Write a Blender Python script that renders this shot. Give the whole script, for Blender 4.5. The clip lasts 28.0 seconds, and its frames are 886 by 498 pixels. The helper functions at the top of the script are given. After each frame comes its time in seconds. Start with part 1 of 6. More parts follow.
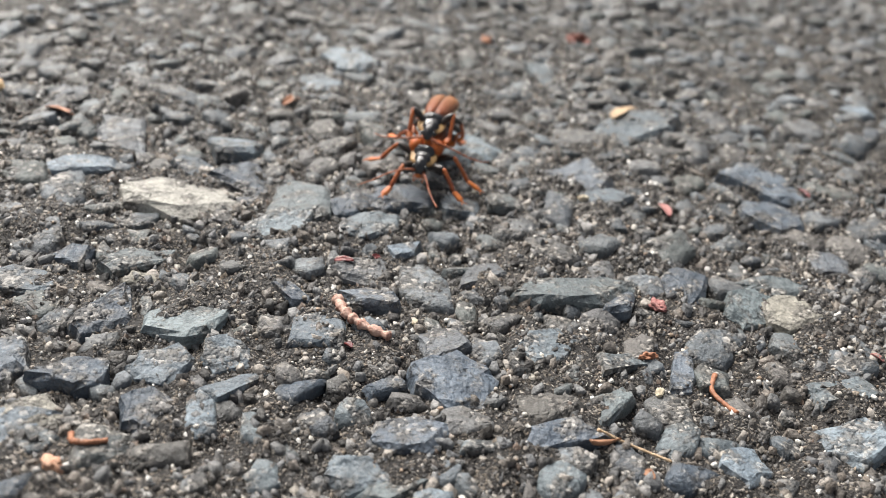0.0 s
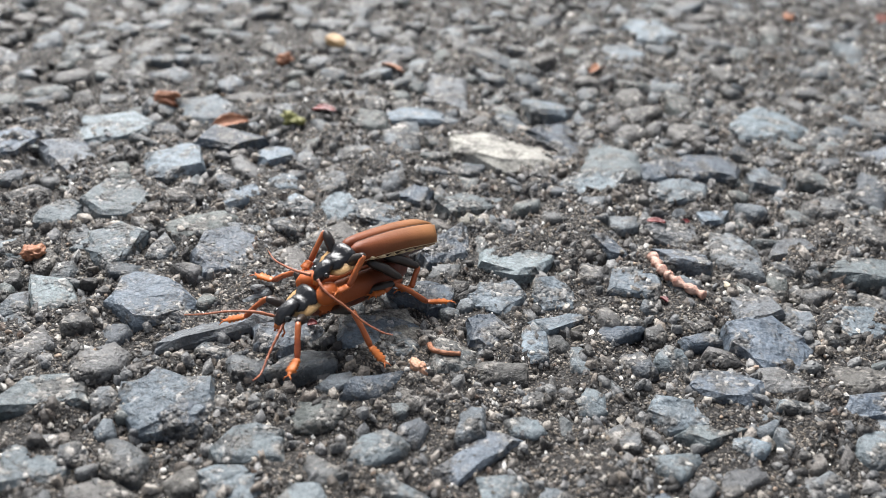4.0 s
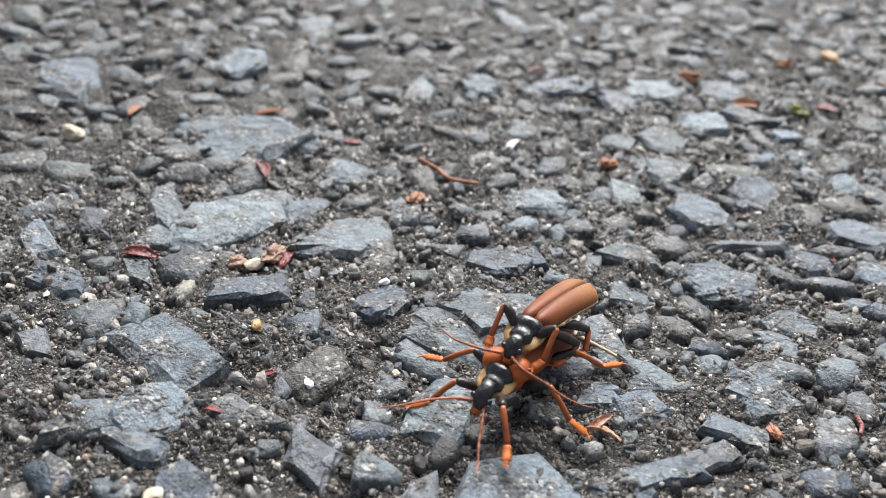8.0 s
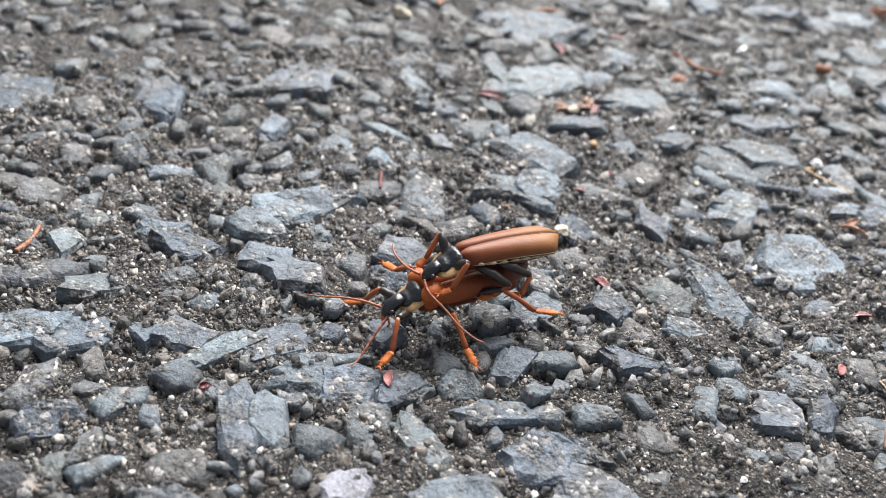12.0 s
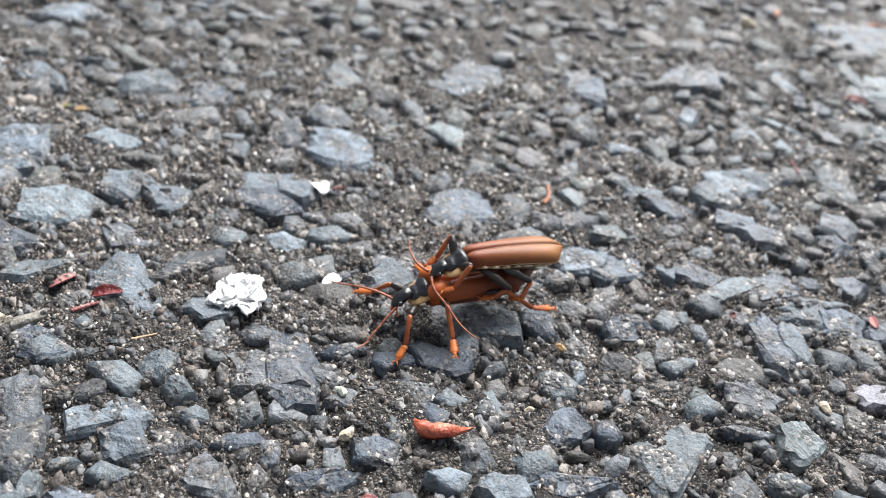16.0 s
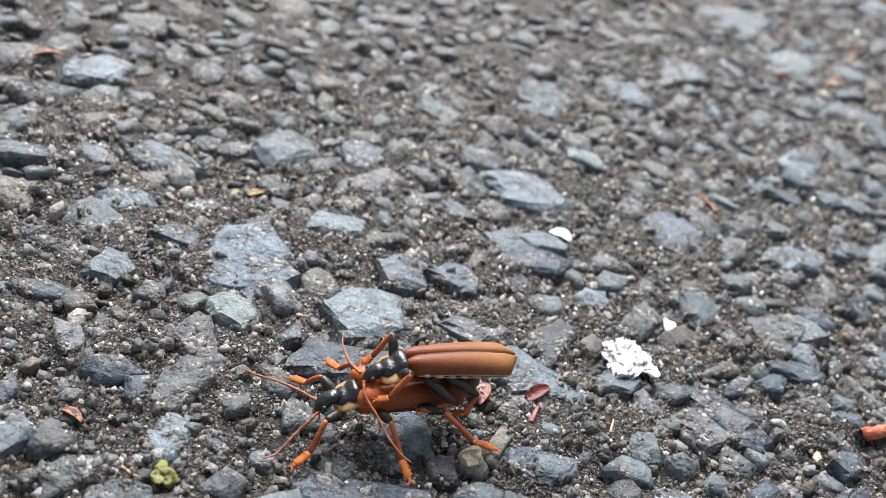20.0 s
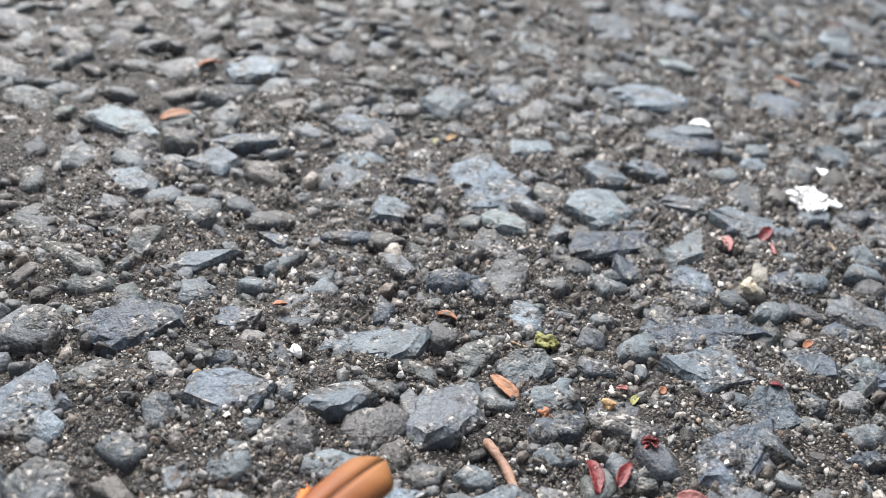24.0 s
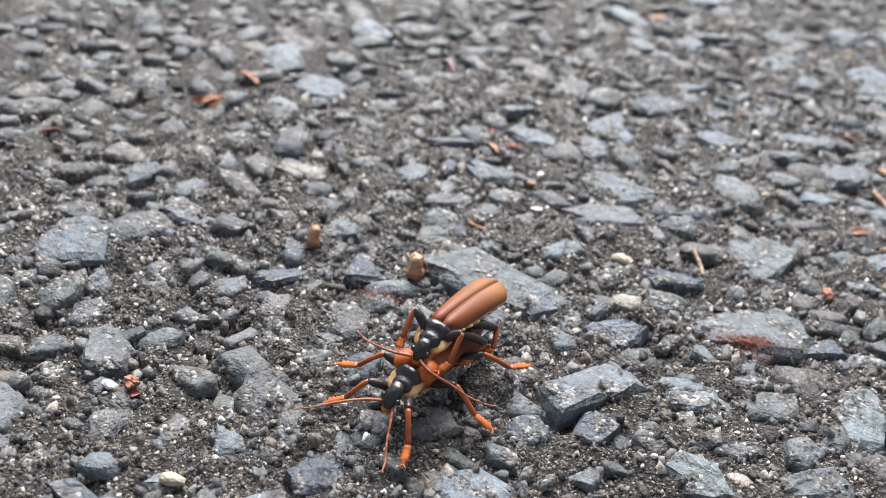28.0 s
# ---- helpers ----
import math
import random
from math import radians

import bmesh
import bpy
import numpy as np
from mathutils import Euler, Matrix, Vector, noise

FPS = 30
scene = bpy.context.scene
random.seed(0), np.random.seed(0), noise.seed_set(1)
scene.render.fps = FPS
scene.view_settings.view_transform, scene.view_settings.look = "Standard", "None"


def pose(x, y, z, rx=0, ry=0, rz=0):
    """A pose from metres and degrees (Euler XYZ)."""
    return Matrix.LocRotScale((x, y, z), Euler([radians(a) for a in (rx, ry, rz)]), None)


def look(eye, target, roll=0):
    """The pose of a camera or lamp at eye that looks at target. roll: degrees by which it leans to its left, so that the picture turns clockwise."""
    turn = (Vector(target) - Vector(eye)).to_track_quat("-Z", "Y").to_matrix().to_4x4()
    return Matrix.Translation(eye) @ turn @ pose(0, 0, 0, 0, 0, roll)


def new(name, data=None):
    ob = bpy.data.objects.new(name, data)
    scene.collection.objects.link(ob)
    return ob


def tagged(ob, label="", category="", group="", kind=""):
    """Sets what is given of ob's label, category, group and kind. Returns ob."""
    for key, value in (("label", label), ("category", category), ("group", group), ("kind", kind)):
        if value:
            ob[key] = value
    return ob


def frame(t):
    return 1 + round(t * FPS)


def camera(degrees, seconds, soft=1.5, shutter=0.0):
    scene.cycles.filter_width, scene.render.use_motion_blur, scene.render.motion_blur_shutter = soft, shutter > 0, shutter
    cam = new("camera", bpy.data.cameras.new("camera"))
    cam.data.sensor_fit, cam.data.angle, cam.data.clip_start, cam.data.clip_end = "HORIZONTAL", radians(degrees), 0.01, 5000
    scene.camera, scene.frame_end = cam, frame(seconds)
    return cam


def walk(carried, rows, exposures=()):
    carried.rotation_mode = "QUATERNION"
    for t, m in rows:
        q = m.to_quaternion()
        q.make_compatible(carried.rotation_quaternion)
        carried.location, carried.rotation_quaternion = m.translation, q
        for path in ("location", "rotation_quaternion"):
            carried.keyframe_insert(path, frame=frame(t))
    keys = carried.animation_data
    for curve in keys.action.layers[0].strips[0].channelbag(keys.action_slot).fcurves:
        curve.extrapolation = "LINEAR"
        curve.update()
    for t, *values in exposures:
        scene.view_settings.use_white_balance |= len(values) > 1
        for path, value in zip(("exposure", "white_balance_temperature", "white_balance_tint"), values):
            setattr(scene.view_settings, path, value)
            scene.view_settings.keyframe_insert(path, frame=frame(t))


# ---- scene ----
cam = camera(53.4, 28.0, soft=0.4)
cam.data.dof.use_dof = True
cam.data.dof.focus_distance = 0.070
cam.data.dof.aperture_fstop = 40.0
# seconds, centimetres, degrees
PATH = [
    (0.0, 0.000, -0.000, 4.292, 58.94, -5.89, 0.00),
    (0.5, -0.145, 0.042, 4.227, 58.66, -5.80, 0.31),
    (1.0, -0.188, -0.088, 4.335, 59.24, -4.35, 3.64),
    (1.5, -0.240, -0.091, 4.292, 59.43, -4.15, 4.02),
    (2.0, -0.257, -0.047, 4.240, 59.25, -4.00, 4.56),
    (2.5, -0.285, -0.044, 4.221, 58.97, -4.08, 5.64),
    (4.5, -0.892, -1.021, 4.437, 55.29, -2.79, 18.72),
    (5.0, -0.922, -1.346, 4.434, 55.09, -3.54, 21.61),
    (5.5, -1.013, -1.808, 4.353, 55.58, -4.06, 24.35),
    (6.0, -1.450, -1.930, 4.482, 55.95, -3.50, 28.82),
    (6.5, -1.682, -2.140, 4.534, 55.92, -3.36, 31.98),
    (7.0, -1.815, -2.743, 4.607, 56.36, -3.37, 34.96),
    (7.5, -1.908, -3.322, 4.762, 56.86, -3.11, 37.67),
    (8.0, -1.636, -3.779, 4.560, 56.67, -3.71, 39.38),
    (8.5, -1.427, -4.249, 4.607, 56.24, -4.33, 40.05),
    (9.0, -1.280, -5.087, 4.612, 55.88, -4.62, 40.94),
    (9.5, -1.375, -5.698, 4.816, 55.58, -4.75, 41.53),
    (10.0, -1.444, -6.221, 4.763, 55.25, -5.38, 42.17),
    (10.5, -1.353, -6.590, 4.776, 54.92, -5.62, 42.87),
    (11.0, -1.140, -6.998, 4.716, 54.65, -5.62, 43.84),
    (11.5, -1.247, -7.394, 4.658, 54.22, -5.66, 44.76),
    (13.5, -1.757, -9.109, 5.247, 53.95, -4.94, 48.66),
    (14.0, -1.681, -9.536, 5.218, 53.93, -5.12, 50.17),
    (14.5, -1.729, -10.161, 5.115, 53.57, -5.28, 51.48),
    (15.0, -1.746, -10.550, 5.155, 53.47, -5.21, 52.20),
    (15.5, -1.849, -11.021, 5.244, 52.97, -4.99, 52.97),
    (16.0, -2.470, -11.802, 5.286, 52.84, -4.84, 53.69),
    (16.5, -2.996, -12.567, 5.285, 52.32, -4.81, 54.76),
    (17.0, -3.120, -12.836, 5.228, 52.29, -4.95, 55.47),
    (17.5, -3.646, -13.361, 5.444, 52.78, -4.64, 55.33),
    (18.0, -3.965, -13.873, 5.405, 53.33, -4.70, 55.36),
    (18.5, -4.471, -14.213, 5.304, 53.77, -5.25, 55.09),
    (19.0, -5.235, -14.641, 5.120, 53.64, -7.84, 51.52),
    (19.5, -6.701, -15.364, 4.888, 51.56, -12.44, 42.28),
    (20.0, -8.336, -15.957, 5.192, 53.47, -12.95, 25.01),
    (20.5, -10.411, -17.116, 4.794, 55.52, -9.85, 13.90),
    (21.0, -10.683, -17.486, 4.361, 55.69, -8.62, 8.84),
    (21.5, -10.798, -17.563, 4.295, 55.13, -7.48, 9.14),
    (23.5, -10.616, -17.973, 4.412, 55.69, -6.34, 11.34),
    (24.0, -10.797, -18.443, 4.673, 55.43, -5.92, 12.77),
    (24.5, -11.384, -20.139, 4.859, 54.44, -5.75, 14.67),
    (25.0, -11.516, -21.035, 4.642, 53.84, -6.26, 16.01),
    (25.5, -11.493, -21.753, 4.673, 53.09, -6.60, 17.63),
    (26.0, -11.582, -22.480, 4.848, 52.73, -6.79, 19.03),
    (26.5, -11.538, -22.967, 5.042, 52.83, -6.61, 20.78),
    (27.0, -11.282, -23.379, 5.108, 53.94, -6.23, 23.39),
    (27.5, -11.224, -23.852, 5.163, 54.99, -6.09, 27.04),
    (28.0, -10.839, -24.769, 5.055, 54.94, -5.43, 32.93),
]
walk(cam, [(t, pose(x / 100, y / 100, z / 100, rx, ry, rz)) for t, x, y, z, rx, ry, rz in PATH], [(0.0, 1.65, 6800, 10), (2.5, 1.69, 6600, 10), (5.0, 1.78, 6420, 10), (6.5, 1.75, 6420, 10), (8.0, 1.67, 6400, 10), (10.0, 1.77, 6400, 10), (14.0, 1.85, 6380, 11), (19.0, 1.83, 6380, 11), (20.5, 1.73, 6400, 11), (21.5, 1.71, 6400, 11), (24.5, 1.78, 6400, 11), (28.0, 1.81, 6380, 12)])

# ---- overcast daylight ----
world = bpy.data.worlds.new("overcast_sky")
scene.world = world
world.use_nodes = True
wn, wl = world.node_tree.nodes, world.node_tree.links
sky = wn.new("ShaderNodeTexSky")
sky.sky_type = "NISHITA"
sky.sun_disc = False
sky.sun_elevation = radians(48)
sky.sun_rotation = radians(-31)
sky.air_density, sky.dust_density, sky.ozone_density = 1.0, 4.0, 1.0
grey = wn.new("ShaderNodeHueSaturation")
grey.inputs["Saturation"].default_value = 0.44
wl.new(sky.outputs[0], grey.inputs["Color"])
wl.new(grey.outputs[0], wn["Background"].inputs[0])
wn["Background"].inputs[1].default_value = 0.042
sun_data = bpy.data.lights.new("sun", "SUN")
sun_data.energy, sun_data.angle, sun_data.color = 2.35, radians(40), (1.0, 0.99, 0.98)
sun = new("sun", sun_data)
sun.matrix_world = look((0, 0, 0), (0.34, -0.56, -0.76))

MM, CM = 0.001, 0.01
rnd = random.Random(11)


# ---- materials ----
class Nodes:
    def __init__(self, name):
        self.mat = bpy.data.materials.new(name)
        self.mat.use_nodes = True
        self.n, self.l = self.mat.node_tree.nodes, self.mat.node_tree.links
        self.bsdf = self.n["Principled BSDF"]
        self.geo = self.n.new("ShaderNodeNewGeometry")

    def add(self, kind, **values):
        node = self.n.new(kind)
        for key, value in values.items():
            node.inputs[key.replace("_", " ")].default_value = value
        return node

    def link(self, a, b):
        self.l.new(a, b)

    def noise(self, scale, detail=4.0, rough=0.55, where=None):
        node = self.add("ShaderNodeTexNoise", Scale=scale, Detail=detail, Roughness=rough)
        self.link(where or self.geo.outputs["Position"], node.inputs["Vector"])
        return node.outputs["Fac"]

    def ramp(self, fac, *stops):
        node = self.n.new("ShaderNodeValToRGB")
        e = node.color_ramp.elements
        while len(e) < len(stops):
            e.new(0.5)
        for k, (at, colour) in enumerate(stops):
            e[k].position, e[k].color = at, (*colour, 1.0)
        self.link(fac, node.inputs[0])
        return node.outputs[0]

    def mix(self, fac, a, b, how="MIX"):
        node = self.n.new("ShaderNodeMixRGB")
        node.blend_type = how
        for k, v in enumerate((fac, a, b)):
            if isinstance(v, (int, float)):
                node.inputs[k].default_value = v
            elif isinstance(v, tuple):
                node.inputs[k].default_value = (*v, 1.0)
            else:
                self.link(v, node.inputs[k])
        return node.outputs[0]

    def bump(self, height, strength, distance, before=None):
        node = self.add("ShaderNodeBump", Strength=strength, Distance=distance)
        self.link(height, node.inputs["Height"])
        if before:
            self.link(before, node.inputs["Normal"])
        return node.outputs[0]

    def done(self, colour, rough, normal=None, **more):
        for key, value in (("Base Color", colour), ("Roughness", rough)):
            if isinstance(value, tuple):
                self.bsdf.inputs[key].default_value = (*value, 1.0)
            elif isinstance(value, (int, float)):
                self.bsdf.inputs[key].default_value = value
            else:
                self.link(value, self.bsdf.inputs[key])
        if normal:
            self.link(normal, self.bsdf.inputs["Normal"])
        for key, value in more.items():
            self.bsdf.inputs[key.replace("_", " ")].default_value = value
        return self.mat


def stone_material(name, colours, source, rough=0.43, grime=0.75, stepped=False, spread_at=0.49):
    m = Nodes(name)
    if source == "island":
        chance = m.geo.outputs["Random Per Island"]
    else:
        chance = m.n.new("ShaderNodeObjectInfo").outputs["Random"]
    base = m.ramp(chance, *[(k / (len(colours) if stepped else len(colours) - 1), c) for k, c in enumerate(colours)])
    if stepped:
        base.node.color_ramp.interpolation = "CONSTANT"
    veins = m.ramp(m.noise(420, 5, 0.6), (0.34, (0.66, 0.66, 0.66)), (0.5, (1.0, 1.0, 1.0)), (0.66, (1.24, 1.24, 1.23)))
    grain = m.ramp(m.noise(3800, 3, 0.6), (0.32, (0.7, 0.7, 0.7)), (0.5, (1.0, 1.0, 1.0)), (0.68, (1.27, 1.27, 1.26)))
    dirt = m.ramp(m.noise(900, 4, 0.6), (0.56, (0.0, 0.0, 0.0)), (0.72, (1.0, 1.0, 1.0)))
    c = m.mix(1.0, base, veins, "MULTIPLY")
    c = m.mix(1.0, c, grain, "MULTIPLY")
    # sandy grime in patches, grain by grain
    cells = m.add("ShaderNodeTexVoronoi", Scale=2900.0)
    m.link(m.geo.outputs["Position"], cells.inputs["Vector"])
    pick = m.n.new("ShaderNodeSeparateColor")
    m.link(cells.outputs["Color"], pick.inputs[0])
    sand = m.ramp(pick.outputs[0], (0.0, (0.018, 0.017, 0.016)), (0.45, (0.07, 0.066, 0.061)), (0.8, (0.17, 0.155, 0.135)), (1.0, (0.5, 0.47, 0.43)))
    patch = m.ramp(m.noise(330, 6, 0.7), (spread_at, (0.0, 0.0, 0.0)), (spread_at + 0.08, (1.0, 1.0, 1.0)))
    dirt = m.mix(1.0, m.mix(1.0, dirt, (0.5, 0.5, 0.5), "MULTIPLY"), m.mix(1.0, patch, (grime, grime, grime), "MULTIPLY"), "LIGHTEN")
    c = m.mix(dirt, c, sand)
    # shade of small pits, put into the colour as dark dots
    pit_shade = m.ramp(m.noise(2300, 3, 0.6), (0.29, (0.4, 0.4, 0.4)), (0.38, (1.0, 1.0, 1.0)))
    c = m.mix(1.0, c, pit_shade, "MULTIPLY")
    specks = m.ramp(m.noise(5600, 2, 0.5), (0.68, (0.0, 0.0, 0.0)), (0.76, (0.4, 0.4, 0.4)))
    c = m.mix(specks, c, (0.42, 0.42, 0.41))
    warp = m.add("ShaderNodeTexNoise", Scale=600.0, Detail=3.0)
    m.link(m.geo.outputs["Position"], warp.inputs["Vector"])
    moved = m.n.new("ShaderNodeVectorMath")
    moved.operation = "MULTIPLY_ADD"
    moved.inputs[1].default_value = (0.0016,) * 3
    m.link(warp.outputs["Color"], moved.inputs[0])
    m.link(m.geo.outputs["Position"], moved.inputs[2])
    break_ = m.add("ShaderNodeTexVoronoi", Scale=520.0)
    m.link(moved.outputs[0], break_.inputs["Vector"])
    n = m.bump(break_.outputs["Distance"], 0.5, 0.0006)
    n = m.bump(m.noise(750, 6, 0.62), 1.0, 0.00052, n)
    n = m.bump(m.mix(1.0, dirt, m.ramp(cells.outputs["Distance"], (0.0, (1.0, 1.0, 1.0)), (0.6, (0.0, 0.0, 0.0))), "MULTIPLY"), 0.8, 0.0002, n)
    n = m.bump(m.noise(1900, 4, 0.6), 0.45, 0.00026, n)
    n = m.bump(m.noise(5200, 2, 0.6), 0.3, 0.0001, n)
    r = m.ramp(m.noise(1300, 3), (0.3, (rough - 0.14,) * 3), (0.7, (rough + 0.18,) * 3))
    return m.done(c, r, n, Specular_IOR_Level=0.38)


GREYS = [(0.048, 0.055, 0.062), (0.10, 0.117, 0.131), (0.078, 0.074, 0.068), (0.128, 0.146, 0.162), (0.088, 0.098, 0.092), (0.15, 0.168, 0.184), (0.118, 0.108, 0.098), (0.07, 0.08, 0.092), (0.11, 0.124, 0.118)]
STONE = {
    "m": stone_material("grey_stone", [(0.082, 0.102, 0.121), (0.135, 0.165, 0.189), (0.103, 0.122, 0.127), (0.112, 0.140, 0.176), (0.112, 0.118, 0.123)], "object"),
    "l": stone_material("pale_blue_grey_stone", [(0.142, 0.178, 0.214), (0.167, 0.205, 0.233), (0.160, 0.192, 0.195)], "object"),
    "d": stone_material("dark_slate_stone", [(0.053, 0.068, 0.087), (0.078, 0.098, 0.122)], "object", 0.36),
    "k": stone_material("black_stone", [(0.03, 0.032, 0.034), (0.036, 0.036, 0.036)], "object", 0.4),
    "w": stone_material("cream_stone", [(0.27, 0.255, 0.215), (0.31, 0.30, 0.27)], "object", 0.6),
    "v": stone_material("pale_lilac_stone", [(0.20, 0.20, 0.225), (0.23, 0.23, 0.26)], "object", 0.5),
    "r": stone_material("reddish_stone", [(0.19, 0.13, 0.125), (0.2, 0.14, 0.13)], "object", 0.55),
}
FILL_STONE = stone_material("mixed_grey_stone", GREYS, "island", 0.46, 0.8, False, 0.47)
CHIP = stone_material("fine_stone_chip", [(0.045, 0.042, 0.04), (0.12, 0.124, 0.128), (0.07, 0.062, 0.055), (0.16, 0.162, 0.162), (0.12, 0.104, 0.09), (0.24, 0.235, 0.228), (0.06, 0.058, 0.056), (0.13, 0.134, 0.136), (0.17, 0.145, 0.122), (0.10, 0.103, 0.107), (0.03, 0.029, 0.028), (0.33, 0.30, 0.265)], "island", 0.48, 0.3, True)
GRIT = stone_material("sand_grit", [(0.05, 0.044, 0.039), (0.20, 0.172, 0.145), (0.022, 0.02, 0.018), (0.11, 0.104, 0.098), (0.055, 0.049, 0.044), (0.24, 0.235, 0.23), (0.03, 0.027, 0.025), (0.24, 0.195, 0.15), (0.085, 0.08, 0.076), (0.34, 0.31, 0.265), (0.04, 0.037, 0.034), (0.19, 0.165, 0.145), (0.76, 0.74, 0.70), (0.075, 0.062, 0.055), (0.12, 0.085, 0.065), (0.06, 0.058, 0.056), (0.48, 0.45, 0.40), (0.17, 0.165, 0.16)], "island", 0.42, 0.15, True)
SAND = stone_material("pale_sand", [(0.42, 0.39, 0.34), (0.20, 0.18, 0.155), (0.60, 0.57, 0.52), (0.27, 0.255, 0.235), (0.36, 0.27, 0.20), (0.13, 0.125, 0.12), (0.50, 0.48, 0.45), (0.24, 0.235, 0.235), (0.33, 0.30, 0.26), (0.70, 0.68, 0.64)], "island", 0.45, 0.1, True)


def binder_material():
    """Bitumen packed with fine sand: each grain has its own colour and stands out of the black between."""
    m = Nodes("sandy_bitumen")
    wobble = m.add("ShaderNodeTexNoise", Scale=2500.0, Detail=2.0)
    m.link(m.geo.outputs["Position"], wobble.inputs["Vector"])
    shift = m.n.new("ShaderNodeVectorMath")
    shift.operation = "MULTIPLY_ADD"
    shift.inputs[1].default_value = (0.0005,) * 3
    m.link(wobble.outputs["Color"], shift.inputs[0])
    m.link(m.geo.outputs["Position"], shift.inputs[2])
    tones = [(0.0, (0.02, 0.019, 0.018)), (0.22, (0.05, 0.047, 0.044)), (0.42, (0.10, 0.096, 0.092)), (0.58, (0.20, 0.175, 0.145)), (0.70, (0.13, 0.132, 0.135)), (0.9, (0.24, 0.215, 0.18)), (1.0, (0.5, 0.48, 0.45))]
    colour, height = None, None
    for scale, size in ((2500.0, 0.46), (4700.0, 0.44)):
        cell = m.add("ShaderNodeTexVoronoi", Scale=scale)
        m.link(shift.outputs[0], cell.inputs["Vector"])
        pick = m.n.new("ShaderNodeSeparateColor")
        m.link(cell.outputs["Color"], pick.inputs[0])
        grain = m.ramp(pick.outputs[0], *tones)
        inside = m.ramp(cell.outputs["Distance"], (size - 0.06, (1.0, 1.0, 1.0)), (size + 0.10, (0.0, 0.0, 0.0)))
        shown = m.mix(1.0, inside, m.ramp(pick.outputs[1], (0.18, (0.0, 0.0, 0.0)), (0.22, (1.0, 1.0, 1.0))), "MULTIPLY")
        dome = m.mix(1.0, m.ramp(cell.outputs["Distance"], (0.0, (1.0, 1.0, 1.0)), (size + 0.12, (0.0, 0.0, 0.0))), shown, "MULTIPLY")
        if colour is None:
            colour = m.mix(shown, (0.010, 0.009, 0.0085), grain)
            height, kept = dome, shown
        else:
            fine = m.mix(shown, (0.010, 0.009, 0.0085), grain)
            colour = m.mix(kept, fine, colour)
            height = m.mix(1.0, height, m.mix(1.0, dome, (0.5, 0.5, 0.5), "MULTIPLY"), "ADD")
    patch = m.ramp(m.noise(170, 5, 0.6), (0.3, (0.62, 0.59, 0.56)), (0.55, (1.0, 0.955, 0.915)), (0.75, (1.35, 1.28, 1.21)))
    c = m.mix(1.0, colour, patch, "MULTIPLY")
    n = m.bump(m.noise(1100, 5, 0.65), 0.8, 0.0006)
    n = m.bump(height, 1.0, 0.0003, n)
    return m.done(c, 0.6, n, Specular_IOR_Level=0.3)


BINDER = binder_material()


def chitin(name, dark, light, rough, scale=900, coat=0.0, fuzz=0.25):
    m = Nodes(name)
    obj = m.n.new("ShaderNodeTexCoord").outputs["Object"]
    c = m.ramp(m.noise(scale, 4, 0.55, obj), (0.32, dark), (0.68, light))
    n = m.bump(m.noise(1700, 3, 0.55, obj), min(1.0, 2 * fuzz), 0.00018)
    n = m.bump(m.noise(6000, 2, 0.5, obj), fuzz, 0.00006, n)
    return m.done(c, rough, n, Coat_Weight=coat, Coat_Roughness=0.2)


def wing_case_material(name, start, shoulder, middle, tip):
    """Redder at the shoulders, tan towards the tip; the carrier's darkened as if shaded."""
    m = Nodes(name)
    obj = m.n.new("ShaderNodeTexCoord").outputs["Object"]
    xyz = m.n.new("ShaderNodeSeparateXYZ")
    m.link(obj, xyz.inputs[0])
    span = m.add("ShaderNodeMapRange")
    span.inputs["From Min"].default_value, span.inputs["From Max"].default_value = start, start - 0.0105
    m.link(xyz.outputs[0], span.inputs["Value"])
    along = m.ramp(span.outputs[0], (0.05, shoulder), (0.5, middle), (1.0, tip))
    mottle = m.ramp(m.noise(500, 4, 0.55, obj), (0.3, (0.88, 0.86, 0.84)), (0.7, (1.1, 1.1, 1.1)))
    n = m.bump(m.noise(5200, 3, 0.6, obj), 0.35, 0.00008)
    return m.done(m.mix(1.0, along, mottle, "MULTIPLY"), 0.5, n, Specular_IOR_Level=0.3)


ELYTRA = wing_case_material("orange_brown_wing_case", 0.001, (0.175, 0.042, 0.014), (0.20, 0.066, 0.021), (0.27, 0.122, 0.042))
# rust-orange of its own; rider's shade darkens middle and tip in the colour
FEMALE_ELYTRA = wing_case_material("rust_orange_shaded_wing_case", 0.003, (0.44, 0.108, 0.025), (0.15, 0.036, 0.013), (0.15, 0.038, 0.014))
ELYTRA_EDGE = chitin("pale_wing_case_edge", (0.42, 0.30, 0.16), (0.55, 0.42, 0.26), 0.5)
SUTURE = chitin("dark_seam", (0.03, 0.012, 0.006), (0.05, 0.02, 0.01), 0.5)
BLACK = chitin("glossy_black_chitin", (0.005, 0.006, 0.008), (0.016, 0.016, 0.018), 0.31, 900, 0.25, 0.4)
DARK_LEG = chitin("brown_black_chitin", (0.012, 0.009, 0.008), (0.035, 0.024, 0.018), 0.38)
YELLOW = chitin("straw_yellow_chitin", (0.34, 0.19, 0.065), (0.60, 0.38, 0.17), 0.42, 1300)
UNDERSIDE = chitin("dark_brown_abdomen", (0.03, 0.013, 0.008), (0.085, 0.03, 0.014), 0.4, 700)
ORANGE = chitin("orange_chitin", (0.40, 0.095, 0.018), (0.58, 0.165, 0.032), 0.42, 700)
SHIN = chitin("red_brown_chitin", (0.24, 0.05, 0.016), (0.42, 0.115, 0.028), 0.4, 500)
